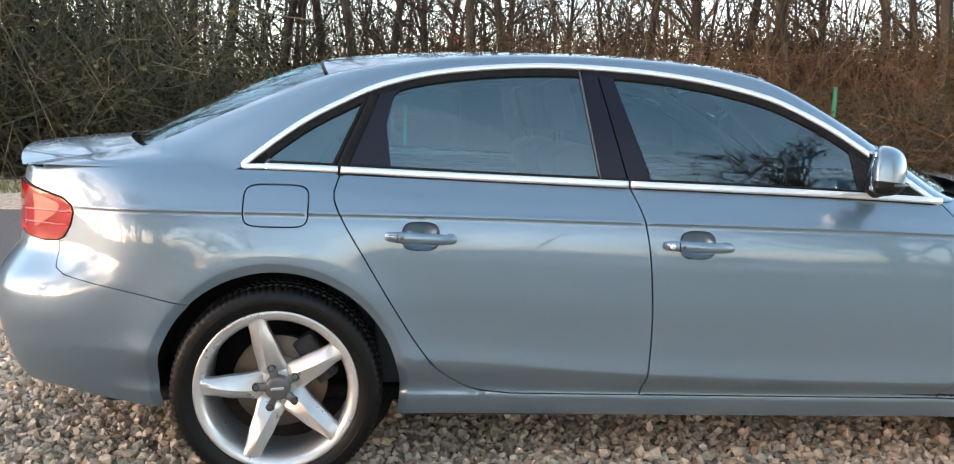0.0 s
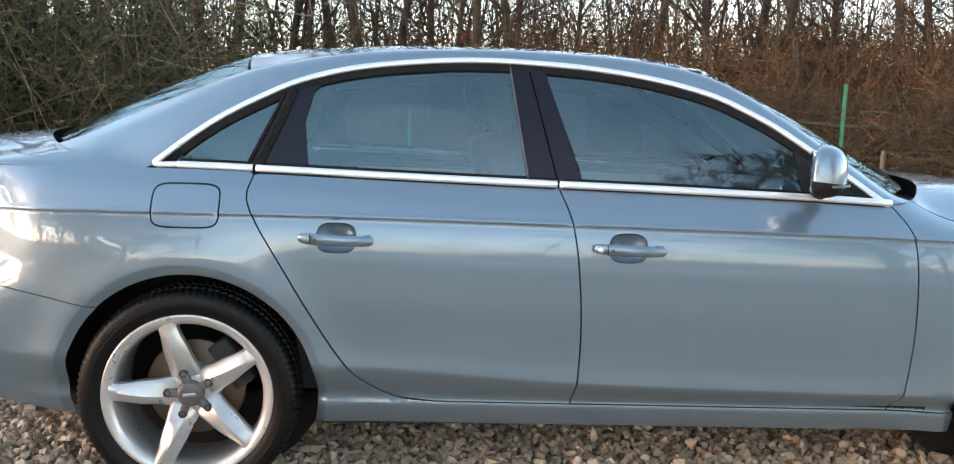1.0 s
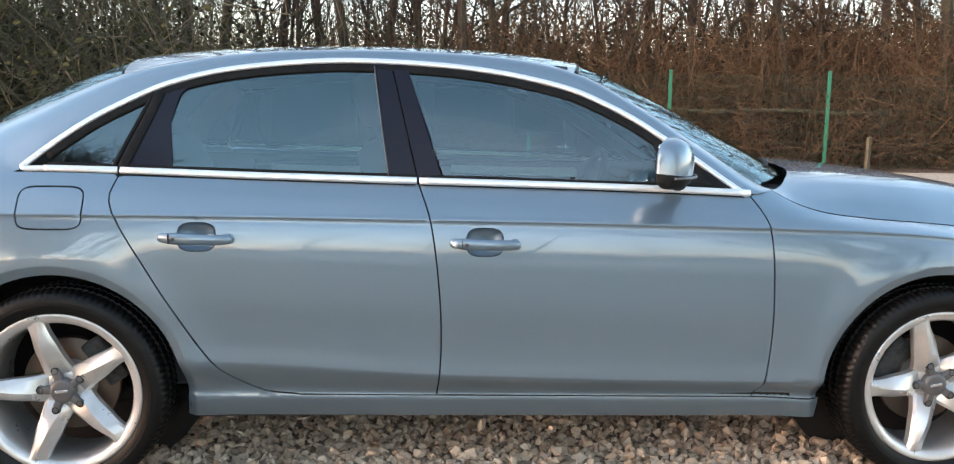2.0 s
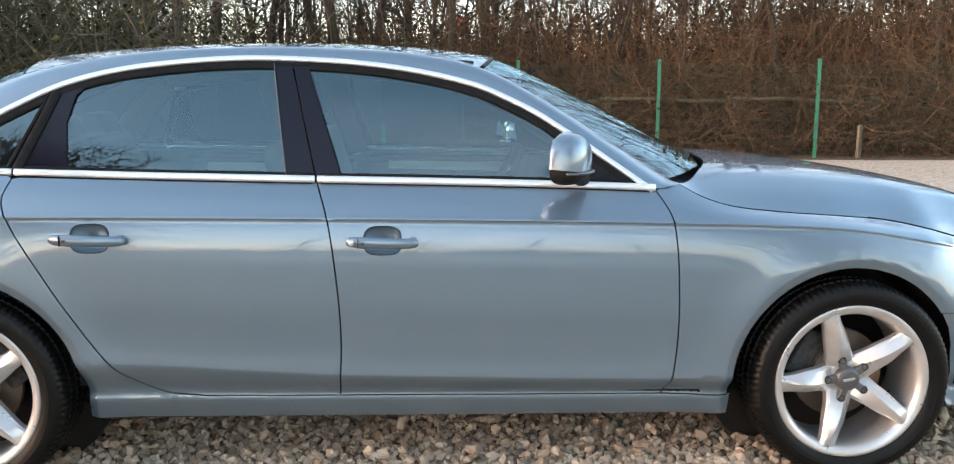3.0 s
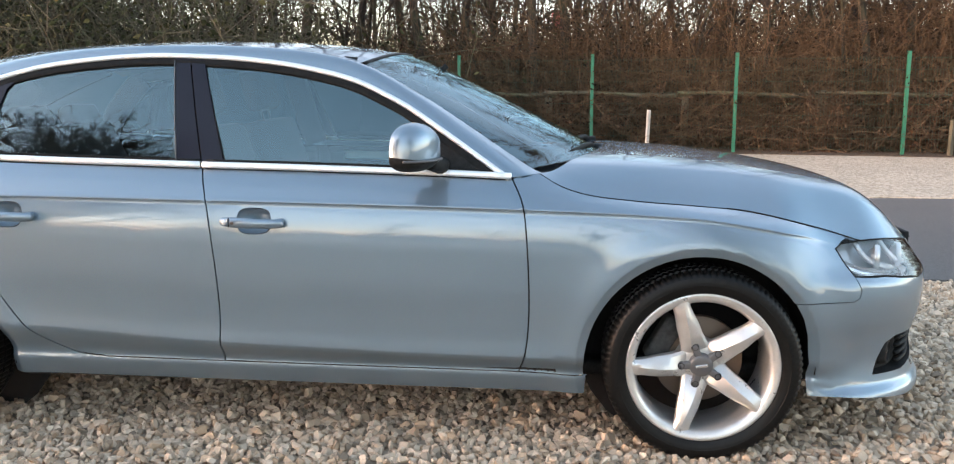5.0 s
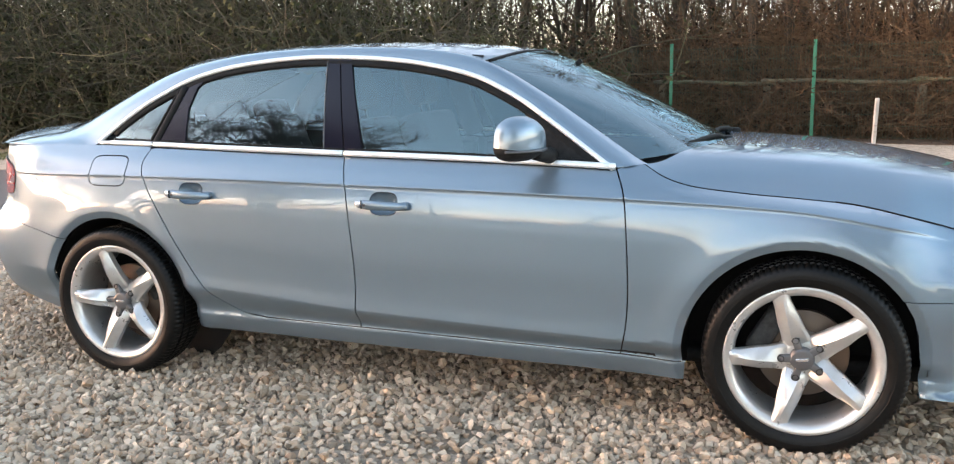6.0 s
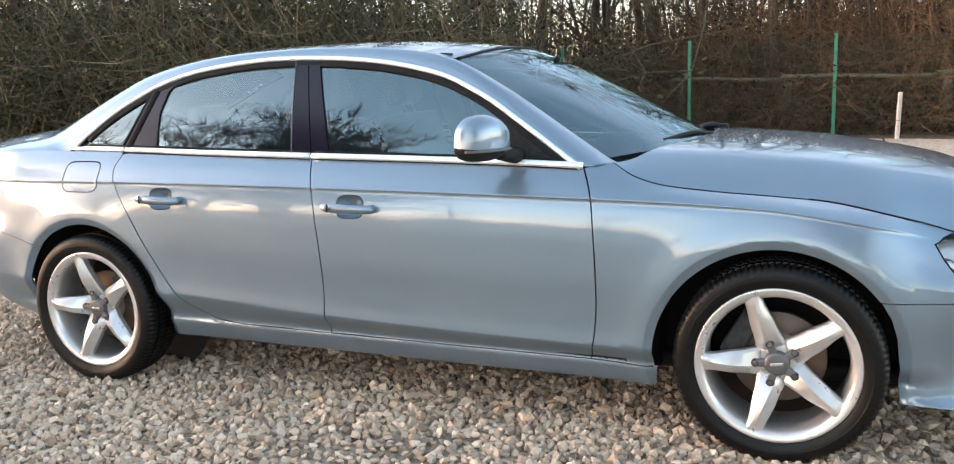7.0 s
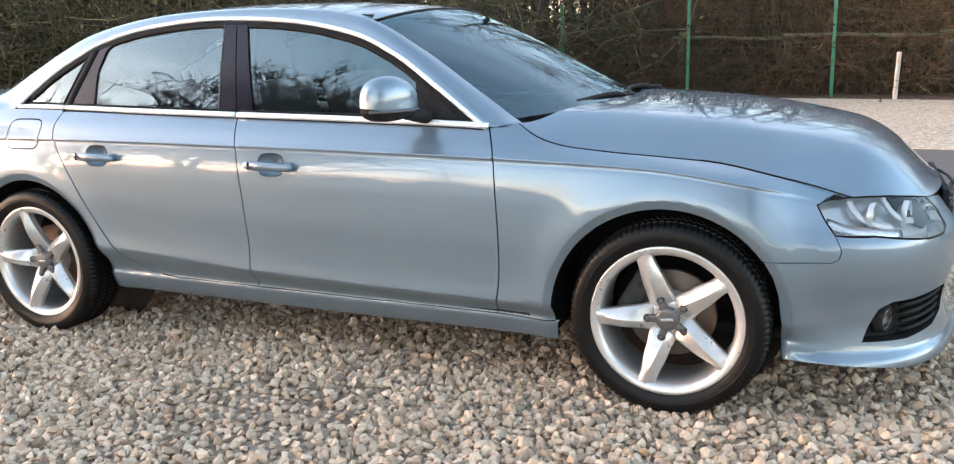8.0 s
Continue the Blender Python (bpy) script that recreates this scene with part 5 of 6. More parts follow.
# floor pan and cabin
part("floor_pan", box((3.9, 1.25, 0.06), (1.35, 0, 0.23), 0.02), BLACK, car, "dark underside of the car")
part("engine_tray", box((0.9, 1.05, 0.35), (2.85, 0, 0.42), 0.05), GAP, car)
part("boot_floor", box((1.0, 1.05, 0.45), (-0.38, 0, 0.55), 0.05), GAP, car)
part("sill_floor", box((2.0, 1.56, 0.06), (1.40, 0, 0.24), 0.02), BLACK, car)
part("parcel_shelf", box((0.62, 1.20, 0.03), (-0.20, 0, 0.985), 0.012), TRIM_DARK, car, "dark parcel shelf")
part("bulkhead", box((0.05, 1.3, 0.65), (2.30, 0, 0.62), 0.02), TRIM_DARK, car)


def ruled(a, b, name, material, label="", steps=6):
    w = np.linspace(0, 1, steps)[None, :, None]
    v, f, n = grid_skin(np.array(a)[:, None] * (1 - w) + np.array(b)[:, None] * w)
    return skin(name, v, f, None, material, car, False, label)


# headlining under the roof and pillar linings
edge = inner_between(1.58, 0.20, 20)
across("headlining", edge - np.array((0, 0.05, 0.035)), [(x, float(roof_mid(x)) - 0.04) for x in edge[:, 0]], TRIM_LIGHT, "pale grey headlining", 15, 2.3)
for side in (-1, 1):
    for pts, w in (([(1.60, 0.525, 1.26), (1.85, 0.575, 1.135), (2.20, 0.65, 0.915)], 0.05), ([(1.02, 0.575, 1.34), (1.05, 0.66, 1.15), (1.10, 0.71, 0.96)], 0.11), ([(0.27, 0.545, 1.29), (0.10, 0.60, 1.12), (0.0, 0.66, 0.98)], 0.12),
                   ([(1.60, 0.555, 1.315), (1.0, 0.565, 1.355), (0.27, 0.545, 1.30)], 0.07)):
        line = along(pts, 14) * (1, side, 1)
        part("pillar_lining", ribbon(line, np.tile((0, -side, 0.25), (14, 1)), w, 0.02), TRIM_DARK, car)
    for x0, x1 in ((0.30, 1.10), (1.16, 2.15)):
        lining = part("door_lining", box((x1 - x0, 0.05, 0.62), ((x0 + x1) / 2, side * 0.745, 0.62), 0.02), TRIM_DARK, car, "dark door lining with a pale trim bar")
        # bar widened and tilted up; its bright reflection is put into the colour
        part("trim_bar", box((x1 - x0 - 0.22, 0.014, 0.066), ((x0 + x1) / 2 - 0.02, side * 0.706, 0.900), 0.004, Matrix.Rotation(radians(1.5), 4, "Y") @ Matrix.Rotation(radians(-38 * side), 4, "X")), SKYLIT_TRIM, lining, "aluminium trim bar with its sky reflection painted pale")
        part("door_pull", box((0.10, 0.02, 0.022), (x1 - 0.16, side * 0.712, 0.888), 0.006, Matrix.Rotation(radians(8), 4, "Y")), CHROME, lining)
        part("lining_top", box((x1 - x0, 0.06, 0.03), ((x0 + x1) / 2, side * 0.735, 0.925), 0.012), TRIM_DARK, lining)

part("dashboard", merge(box((0.50, 1.36, 0.20), (2.10, 0, 0.85), 0.06, None, 4), box((0.30, 1.40, 0.06), (2.28, 0, 0.91), 0.025)), TRIM_DARK, car, "dark dashboard")
part("instrument_hood", box((0.24, 0.36, 0.10), (1.95, -0.36, 0.95), 0.04, None, 4), TRIM_DARK, car)
part("centre_console", box((1.0, 0.22, 0.30), (1.55, 0, 0.50), 0.03), TRIM_DARK, car)
bm = bmesh.new()
steer = Matrix.Translation((1.70, -0.36, 0.88)) @ Matrix.Rotation(radians(-66), 4, "Y")
ring = [steer @ Vector((0.185 * math.cos(a), 0.185 * math.sin(a), 0)) for a in np.linspace(0, 2 * math.pi, 41)]
bm = merge(tube(ring, 0.016, 10, False), tube([steer @ Vector((0, 0, -0.04)), (1.98, -0.36, 0.78)], 0.04, 10))
steering = part("steering_wheel", bm, BLACK, car, "black steering wheel with bright spokes")
b2 = box((0.15, 0.16, 0.05), (0, 0, 0), 0.02)
bmesh.ops.transform(b2, matrix=steer, verts=b2.verts)
part("wheel_pad", b2, TRIM_DARK, steering)
for a in (0, 180, 270):
    q = [steer @ Vector((k * math.sin(radians(a)), k * math.cos(radians(a)), 0)) for k in (0.07, 0.12, 0.175)]
    part("wheel_spoke", tube(q, 0.013, 8), REFLECTOR, steering)
part("inner_mirror", merge(box((0.03, 0.24, 0.07), (1.80, 0, 1.26), 0.02), tube([(1.80, 0, 1.28), (1.86, 0, 1.33)], 0.012, 8)), BLACK, car, "black rear-view mirror")


def seat(x, y, wide, rear=False):
    """A seat with cushion, raked back and headrests."""
    base = part("car_seat", box((0.52, wide, 0.18), (x, y, 0.50), 0.06, Matrix.Rotation(radians(-6), 4, "Y"), 3), SEAT, car, "dark grey car seat")
    lean = Matrix.Rotation(radians(-16 if not rear else -24), 4, "Y")
    foot = (x - 0.25, y, 0.55)
    back = box((0.15, wide * 0.96, 0.56), (0, 0, 0.28), 0.055, None, 4)
    bmesh.ops.transform(back, matrix=Matrix.Translation(foot) @ lean, verts=back.verts)
    part("backrest", back, SEAT, base)
    for dy in ((0,) if not rear else (-0.42, 0, 0.42)):
        rest = box((0.10, 0.26, 0.19 if not rear else 0.14), (0.015, dy, 0.70 if not rear else 0.585), 0.045, None, 4)
        bmesh.ops.transform(rest, matrix=Matrix.Translation(foot) @ lean, verts=rest.verts)
        part("headrest", rest, SEAT, base)
        for k in (-0.05, 0.05):
            b = tube([(0.0, dy + k, 0.5), (0.01, dy + k, 0.66)], 0.006, 6)
            bmesh.ops.transform(b, matrix=Matrix.Translation(foot) @ lean, verts=b.verts)
            part("headrest_post", b, DARK_METAL, base)


seat(1.36, -0.36, 0.50)
seat(1.36, 0.36, 0.50)
seat(0.48, 0.0, 1.25, True)


# ---- fence, stakes and rails ----
def fence_post():
    bm = merge(box((0.06, 0.04, 1.78), (0, 0, 0.89), 0.004), box((0.064, 0.044, 0.02), (0, 0, 1.785), 0.004))
    return bm


POSTS = [(-7.2, 0), (-4.6, 0), (-2.05, 0), (0.53, 0), (3.08, 0), (5.64, 0), (8.46, 0), (11.2, 0), (13.9, 0), (16.6, 0)]
POSTS = [(x, float(FENCE_LINE(x))) for x, _ in POSTS]
fence = thing("mesh_fence", "green welded-mesh fence with square posts", "fence", (POSTS[0][0], POSTS[0][1], 0))
fence.matrix_basis = Matrix()
shared = None
for x, y in POSTS:
    if shared is None:
        ob = part("post", fence_post(), GREEN_METAL, fence, "", False)
        shared = ob.data
    else:
        ob = new("post", shared)
        ob.parent = fence
    ob.location = (x, y, 0.02)
for (x0, y0), (x1, y1) in zip(POSTS, POSTS[1:]):
    bm = bmesh.new()
    long = math.hypot(x1 - x0, y1 - y0)
    wires = []
    for i in range(int(long / 0.05)):
        wires.append(((i + 0.5) * 0.05, 0.07, (i + 0.5) * 0.05, 1.72, 0.0013))
    for i in range(9):
        wires.append((0.0, 0.08 + i * 0.2, long, 0.08 + i * 0.2, 0.0018))
    for a, b, c, d, r in wires:
        v = [bm.verts.new(p) for p in ((a - r, 0, b - r), (c + r if a != c else c - r, 0, d - r if a != c else d), (c + r, 0, d + r), (a + r if a == c else a - r, 0, b + r if a != c else b))]
        w = [bm.verts.new((p.co.x, 0.004, p.co.z)) for p in v]
        bm.faces.new(v)
        bm.faces.new(w[::-1])
        for i in range(4):
            bm.faces.new((v[i], w[i], w[(i + 1) % 4], v[(i + 1) % 4]))
    ob = part("mesh_panel", bm, MESH_GREEN, fence, "", False)
    ob.location, ob.rotation_euler = (x0, y0 + 0.03, 0.02), (0, 0, math.atan2(y1 - y0, x1 - x0))


def rough_post(name, x, y, high, wide, material, label, lean=0.0, seed=0):
    rng = random.Random(seed)
    bm = box((wide, wide * 0.8, high), (0, 0, high / 2), wide * 0.12)
    bmesh.ops.subdivide_edges(bm, edges=[e for e in bm.edges if abs(e.verts[0].co.z - e.verts[1].co.z) > high / 2], cuts=5)
    for v in bm.verts:
        v.co += Vector([rng.uniform(-1, 1) * wide * 0.05 for _ in range(3)])
    ob = tagged(part(name, bm, material), label, "post")
    ob.location, ob.rotation_euler = (x, y, 0.015), (0, radians(lean), radians(rng.uniform(0, 40)))
    return ob


rough_post("stake", 4.07, 12.50, 0.78, 0.06, PALE_WOOD, "short pale wooden stake standing before the fence", 2.0, 3)
rough_post("stump", 9.20, 12.00, 0.62, 0.08, OLD_WOOD, "short weathered timber stump beside the fence", 1.0, 4)
rails = thing("timber_fence", "old weathered post-and-rail fence in the brambles", "fence", (4.5, 14.2, 0))
rails.matrix_basis = Matrix()
for x, lean in ((0.2, 2), (2.3, -2), (4.9, 1), (7.4, -1), (9.9, 2)):
    bm = box((0.14, 0.10, 1.12), (0, 0, 0.56), 0.015)
    ob = part("post", bm, OLD_WOOD, rails)
    ob.location, ob.rotation_euler = (x, float(FENCE_LINE(x)) + 1.0, 0.02), (0, radians(lean), 0)
for x0, x1 in ((0.2, 2.3), (2.3, 4.9), (4.9, 7.4), (7.4, 9.9)):
    for z in (1.06,):
        a, b = Vector((x0 - 0.15, float(FENCE_LINE(x0)) + 0.93, z + 0.03)), Vector((x1 + 0.15, float(FENCE_LINE(x1)) + 0.93, z - 0.02))
        part("rail", tube([a, a.lerp(b, 0.33) + Vector((0, 0, 0.02)), a.lerp(b, 0.66) - Vector((0, 0, 0.015)), b], 0.04, 6), OLD_WOOD, rails)


# ---- bare trees, hedge and brambles ----
class Sticks:
    """Many thin tapered branches gathered into one mesh."""

    def __init__(self):
        self.v, self.f = [], []

    def add(self, line, r0, r1, sides=4):
        line = np.asarray(line, float)
        t = np.gradient(line, axis=0)
        t /= np.maximum(np.linalg.norm(t, axis=1, keepdims=True), 1e-9)
        ref = np.where(np.abs(t[:, 2:3]) > 0.9, np.array([[1.0, 0, 0]]), np.array([[0, 0, 1.0]]))
        a = np.cross(t, ref)
        a /= np.maximum(np.linalg.norm(a, axis=1, keepdims=True), 1e-9)
        b = np.cross(t, a)
        r = np.linspace(r0, r1, len(line))[:, None]
        k0 = len(self.v)
        for i in range(len(line)):
            for k in range(sides):
                q = 2 * math.pi * k / sides
                self.v.append(tuple(line[i] + r[i] * (math.cos(q) * a[i] + math.sin(q) * b[i])))
        for i in range(len(line) - 1):
            for k in range(sides):
                p, q = k0 + i * sides + k, k0 + i * sides + (k + 1) % sides
                self.f.append((p, q, q + sides, p + sides))

    def leaf(self, at, size, rng):
        n = rng.normal(size=3)
        n /= np.linalg.norm(n)
        a = np.cross(n, (0.3, 0.5, 0.8))
        a /= np.linalg.norm(a)
        b = np.cross(n, a)
        k = len(self.v)
        self.v += [tuple(at - a * size), tuple(at + b * size * 0.5 + n * size * 0.15), tuple(at + a * size), tuple(at - b * size * 0.5 + n * size * 0.15)]
        self.f += [(k, k + 1, k + 2), (k, k + 2, k + 3)]

    def make(self, name, material, parent, label=""):
        me = bpy.data.meshes.new(name)
        me.from_pydata(self.v, [], self.f)
        me.update()
        me.materials.append(material)
        ob = new(name, me)
        ob.parent = parent
        return tagged(ob, label)


def wander(start, way, length, steps, wild, rng, lift=0.0):
    """A crooked line from start."""
    p, d = np.array(start, float), np.array(way, float)
    d /= np.linalg.norm(d)
    out = [p]
    for _ in range(steps):
        d = d + rng.normal(size=3) * wild + np.array((0, 0, lift))
        d /= np.linalg.norm(d)
        p = p + d * length / steps
        out.append(p)
    return np.array(out)


def bare_tree(seed, high, girth, lean=0.05, low=0.25, limbs=16, twigs=8, fine=5, label="", spread=0.32, forks=1, thick=1.0, leaves=0):
    rng = np.random.default_rng(seed)
    root = thing("tree", label or "bare winter tree with a brown trunk behind the fence", "tree", group="bare trees")
    wood, thin, left = Sticks(), Sticks(), Sticks()
    for fork in range(forks):
        way = (rng.normal() * lean + (0.12 * (fork - (forks - 1) / 2)), rng.normal() * lean, 1)
        trunk = wander((0.10 * (fork - (forks - 1) / 2), 0, -0.1), way, high * rng.uniform(0.85, 1.0), 12, 0.045, rng, 0.02)
        wood.add(trunk, girth * rng.uniform(0.75, 1.0), girth * 0.12, 7)
        for _ in range(limbs):
            u = rng.uniform(low, 0.97)
            i = int(u * 12)
            at = trunk[i] + (trunk[min(i + 1, 12)] - trunk[i]) * (u * 12 - i)
            ang = rng.uniform(0, 2 * math.pi)
            size = high * spread * (1.1 - 0.75 * u) * rng.uniform(0.6, 1.2)
            limb = wander(at, (math.cos(ang), math.sin(ang), rng.uniform(0.4, 1.3)), size, 6, 0.14, rng, 0.05)
            r = girth * 0.34 * (1.15 - u) + 0.008
            wood.add(limb, r, 0.006, 4)
            for _ in range(twigs):
                j = int(rng.integers(1, 7))
                d = limb[j] - limb[j - 1]
                d = d / np.linalg.norm(d) + rng.normal(size=3) * 0.6 + np.array((0, 0, 0.15))
                twig = wander(limb[j], d, size * rng.uniform(0.25, 0.55), 3, 0.2, rng, 0.03)
                thin.add(twig, 0.0085 * thick, 0.004 * thick, 3)
                for _ in range(fine):
                    k = int(rng.integers(0, 4))
                    e = rng.normal(size=3) * 0.7 + d / np.linalg.norm(d) + np.array((0, 0, 0.2))
                    tip = wander(twig[k], e, size * rng.uniform(0.12, 0.30), 1, 0.2, rng)
                    thin.add(tip, 0.005 * thick, 0.003 * thick, 3)
                    for _ in range(leaves):
                        left.leaf(tip[1] + rng.normal(size=3) * 0.06, rng.uniform(0.03, 0.07), rng)
    wood.make("trunk", BARK, root)
    thin.make("crown", TWIG, root)
    if leaves:
        left.make("leaves", DEAD_LEAF, root, "a few dark leaves left in the crown")
    return root


def bramble(seed, wide, high, stems, material, leaves, leaf_material, label, name="bush", fine=3, category="bush", group="brambles", size_of_leaf=(0.02, 0.05), thick=1.0):
    """A tangle of arching stems with some leaves left on them."""
    rng = np.random.default_rng(seed)
    root = thing(name, label, category, group=group)
    sticks, green = Sticks(), Sticks()
    for _ in range(stems):
        at = (rng.uniform(-wide, wide), rng.uniform(-0.8, 0.8), -0.03)
        ang = rng.uniform(0, 2 * math.pi)
        size = high * rng.uniform(0.5, 1.35)
        line = wander(at, (math.cos(ang) * 0.6, math.sin(ang) * 0.45, 1.3), size, 5, 0.26, rng, -0.13)
        line[:, 2] = np.maximum(line[:, 2], 0.01 + 0 * line[:, 2])
        sticks.add(line, 0.0085 * thick * rng.choice((0.8, 1.0, 1.0, 1.9)), 0.004 * thick, 3)
        for _ in range(fine):
            j = int(rng.integers(1, 6))
            twig = wander(line[j], rng.normal(size=3) + np.array((0, 0, 0.3)), size * rng.uniform(0.15, 0.4), 2, 0.25, rng)
            sticks.add(twig, 0.005 * thick, 0.0025 * thick, 3)
            for _ in range(leaves):
                green.leaf(twig[int(rng.integers(0, 3))] + rng.normal(size=3) * 0.07, rng.uniform(*size_of_leaf), rng)
    sticks.make("tangle", material, root)
    if leaves:
        green.make("foliage", leaf_material, root)
    return root


def put(ob, x, y, turn, size=1.0, tall=1.0):
    ob.matrix_basis = pose(x, y, 0.02, 0, 0, turn) @ Matrix.Diagonal((size, size, size * tall, 1))
    return ob


def again(ob, x, y, turn, size=1.0, tall=1.0):
    c = copy_thing(ob, pose(x, y, 0.02, 0, 0, turn))
    c.scale = (size, size, size * tall)
    return c


rng = random.Random(7)
TREES = [bare_tree(11, 9.0, 0.07, 0.06, 0.18, 17, 6, 3), bare_tree(12, 10.5, 0.10, 0.05, 0.22, 18, 7, 3), bare_tree(13, 8.0, 0.055, 0.10, 0.12, 14, 5, 3, forks=2), bare_tree(14, 11.0, 0.12, 0.04, 0.25, 18, 7, 3),
         bare_tree(15, 7.5, 0.045, 0.12, 0.10, 11, 5, 3, forks=3)]
first = {}
spots = []
for i in range(58):
    x = -31 + i * 0.95 + rng.uniform(-0.6, 0.6)
    spots.append((x, float(FENCE_LINE(x)) + 1.8 + abs(rng.gauss(0, 2.6))))
for i in range(34):
    x = -34 + i * 1.8 + rng.uniform(-0.8, 0.8)
    spots.append((x, float(FENCE_LINE(x)) + 8.5 + rng.uniform(0, 8)))
for x, y in spots:
    k = rng.choice([0, 0, 1, 2, 2, 3, 4, 4])
    if k not in first:
        first[k] = put(TREES[k], x, y, rng.uniform(0, 360), rng.uniform(0.85, 1.15), 1.05)
    else:
        again(TREES[k], x, y, rng.uniform(0, 360), rng.uniform(0.8, 1.2), rng.uniform(0.9, 1.25))

for i in range(28):
    x = -9.5 + i * 0.9 + rng.uniform(-0.35, 0.35)
    again(TREES[rng.choice((1, 3, 3, 0))], x, float(FENCE_LINE(x)) + rng.uniform(1.8, 3.6), rng.uniform(0, 360), rng.uniform(0.95, 1.25), rng.uniform(1.0, 1.3))

BRAMBLES = [bramble(21 + i, 1.3, 1.5, 150, DRY_TWIG, 2, DEAD_LEAF, "tangled dry brown brambles behind the fence", thick=1.15) for i in range(3)]
HEDGES = [bramble(31 + i, 1.5, 2.6, 150, HEDGE_TWIG, 4, IVY, "dense bare hedge with some ivy leaves", "hedge_bush", 6, "hedge", "hedge bushes", (0.022, 0.052), 1.1) for i in range(2)]
placed = set()


def scatter(kinds, x, y, size, tall=1.0):
    k = rng.choice(range(len(kinds)))
    key = (id(kinds), k)
    args = (x, y, rng.uniform(-25, 25) + rng.choice((0, 180)), size, tall)
    if key in placed:
        again(kinds[k], *args)
    else:
        placed.add(key)
        put(kinds[k], *args)


for i in range(30):
    x = -8 + i * 0.95
    scatter(BRAMBLES, x + rng.uniform(-0.4, 0.4), float(FENCE_LINE(x)) + 1.0 + rng.uniform(0, 0.5), rng.uniform(0.7, 1.0))
for i in range(26):
    x = -10 + i * 1.25
    scatter(BRAMBLES, x + rng.uniform(-0.4, 0.4), float(FENCE_LINE(x)) + 2.4 + rng.uniform(0, 0.9), rng.uniform(1.0, 1.35))
for i in range(20):
    x = 0.5 + i * 0.85
    scatter(BRAMBLES, x + rng.uniform(-0.4, 0.4), float(FENCE_LINE(x)) + 3.6 + rng.uniform(0, 1.2), rng.uniform(1.25, 1.65))
for i in range(16):
    x = -1 + i * 1.2
    scatter(HEDGES, x + rng.uniform(-0.4, 0.4), float(FENCE_LINE(x)) + 5.2 + rng.uniform(0, 1.6), rng.uniform(1.05, 1.3))
for i in range(22):
    x = -33 + i * 2.6
    scatter(HEDGES, x + rng.uniform(-0.5, 0.5), float(FENCE_LINE(x)) + 6.5 + rng.uniform(0, 2.0), rng.uniform(1.1, 1.35))
for i in range(16):
    x = -24 + i * 1.35
    scatter(HEDGES, x + rng.uniform(-0.3, 0.3), 9.3 + rng.uniform(0, 1.0) - 0.05 * (x + 3) + 0.9 * max(0, x + 6) ** 1.0 * 0.5, rng.uniform(0.95, 1.3), 1.15)
for i in range(12):
    x = -24 + i * 1.7
    scatter(HEDGES, x + rng.uniform(-0.3, 0.3), 11.5 + rng.uniform(0, 1.0) + 0.25 * max(0, x + 8), rng.uniform(1.3, 1.7), 1.25)

SCRUB = [bramble(41 + i, 1.4, 2.9, 190, SCRUB_TWIG, 2, DEAD_LEAF, "tall brown scrub of thin bare stems behind the fence", "scrub_bush", 5, "bush", "scrub bushes", (0.018, 0.04), 0.85) for i in range(2)]
for i in range(19):
    x = 0.2 + i * 0.72
    scatter(SCRUB, x + rng.uniform(-0.3, 0.3), float(FENCE_LINE(x)) + 2.1 + rng.uniform(0, 1.2), rng.uniform(0.85, 1.1), rng.uniform(0.9, 1.15))

for i in range(7):
    x = 8.6 + i * 1.1
    scatter(SCRUB, x + rng.uniform(-0.3, 0.3), float(FENCE_LINE(x)) + 3.6 + rng.uniform(0, 1.2), rng.uniform(1.2, 1.45), rng.uniform(1.0, 1.2))

# thin stems and twigs of the wood behind, too many to count
wood_rng = np.random.default_rng(77)
far = Sticks()
for _ in range(760):
    x = wood_rng.uniform(-36, 34)
    at = (x, float(FENCE_LINE(x)) + wood_rng.uniform(7.0, 17.0), 0.0)
    high = wood_rng.uniform(2.5, 6.5)
    stem = wander(at, (wood_rng.normal() * 0.14, wood_rng.normal() * 0.1, 1), high, 6, 0.06, wood_rng, 0.02)
    far.add(stem, wood_rng.uniform(0.025, 0.075), 0.012, 4)
    for _ in range(7):
        j = int(wood_rng.integers(1, 6))
        limb = wander(stem[j], (wood_rng.normal(), wood_rng.normal() * 0.5, wood_rng.uniform(0.2, 1.5)), wood_rng.uniform(0.7, 2.2), 3, 0.2, wood_rng, 0.04)
        far.add(limb, 0.016, 0.006, 3)
        for _ in range(3):
            far.add(wander(limb[int(wood_rng.integers(1, 4))], (wood_rng.normal(), wood_rng.normal() * 0.5, wood_rng.uniform(0.1, 1.2)), wood_rng.uniform(0.3, 0.9), 1, 0.2, wood_rng), 0.008, 0.004, 3)
tagged(far.make("far_wood", TWIG, None), "dense stand of thin bare stems behind the hedge", "wood", kind="stuff")

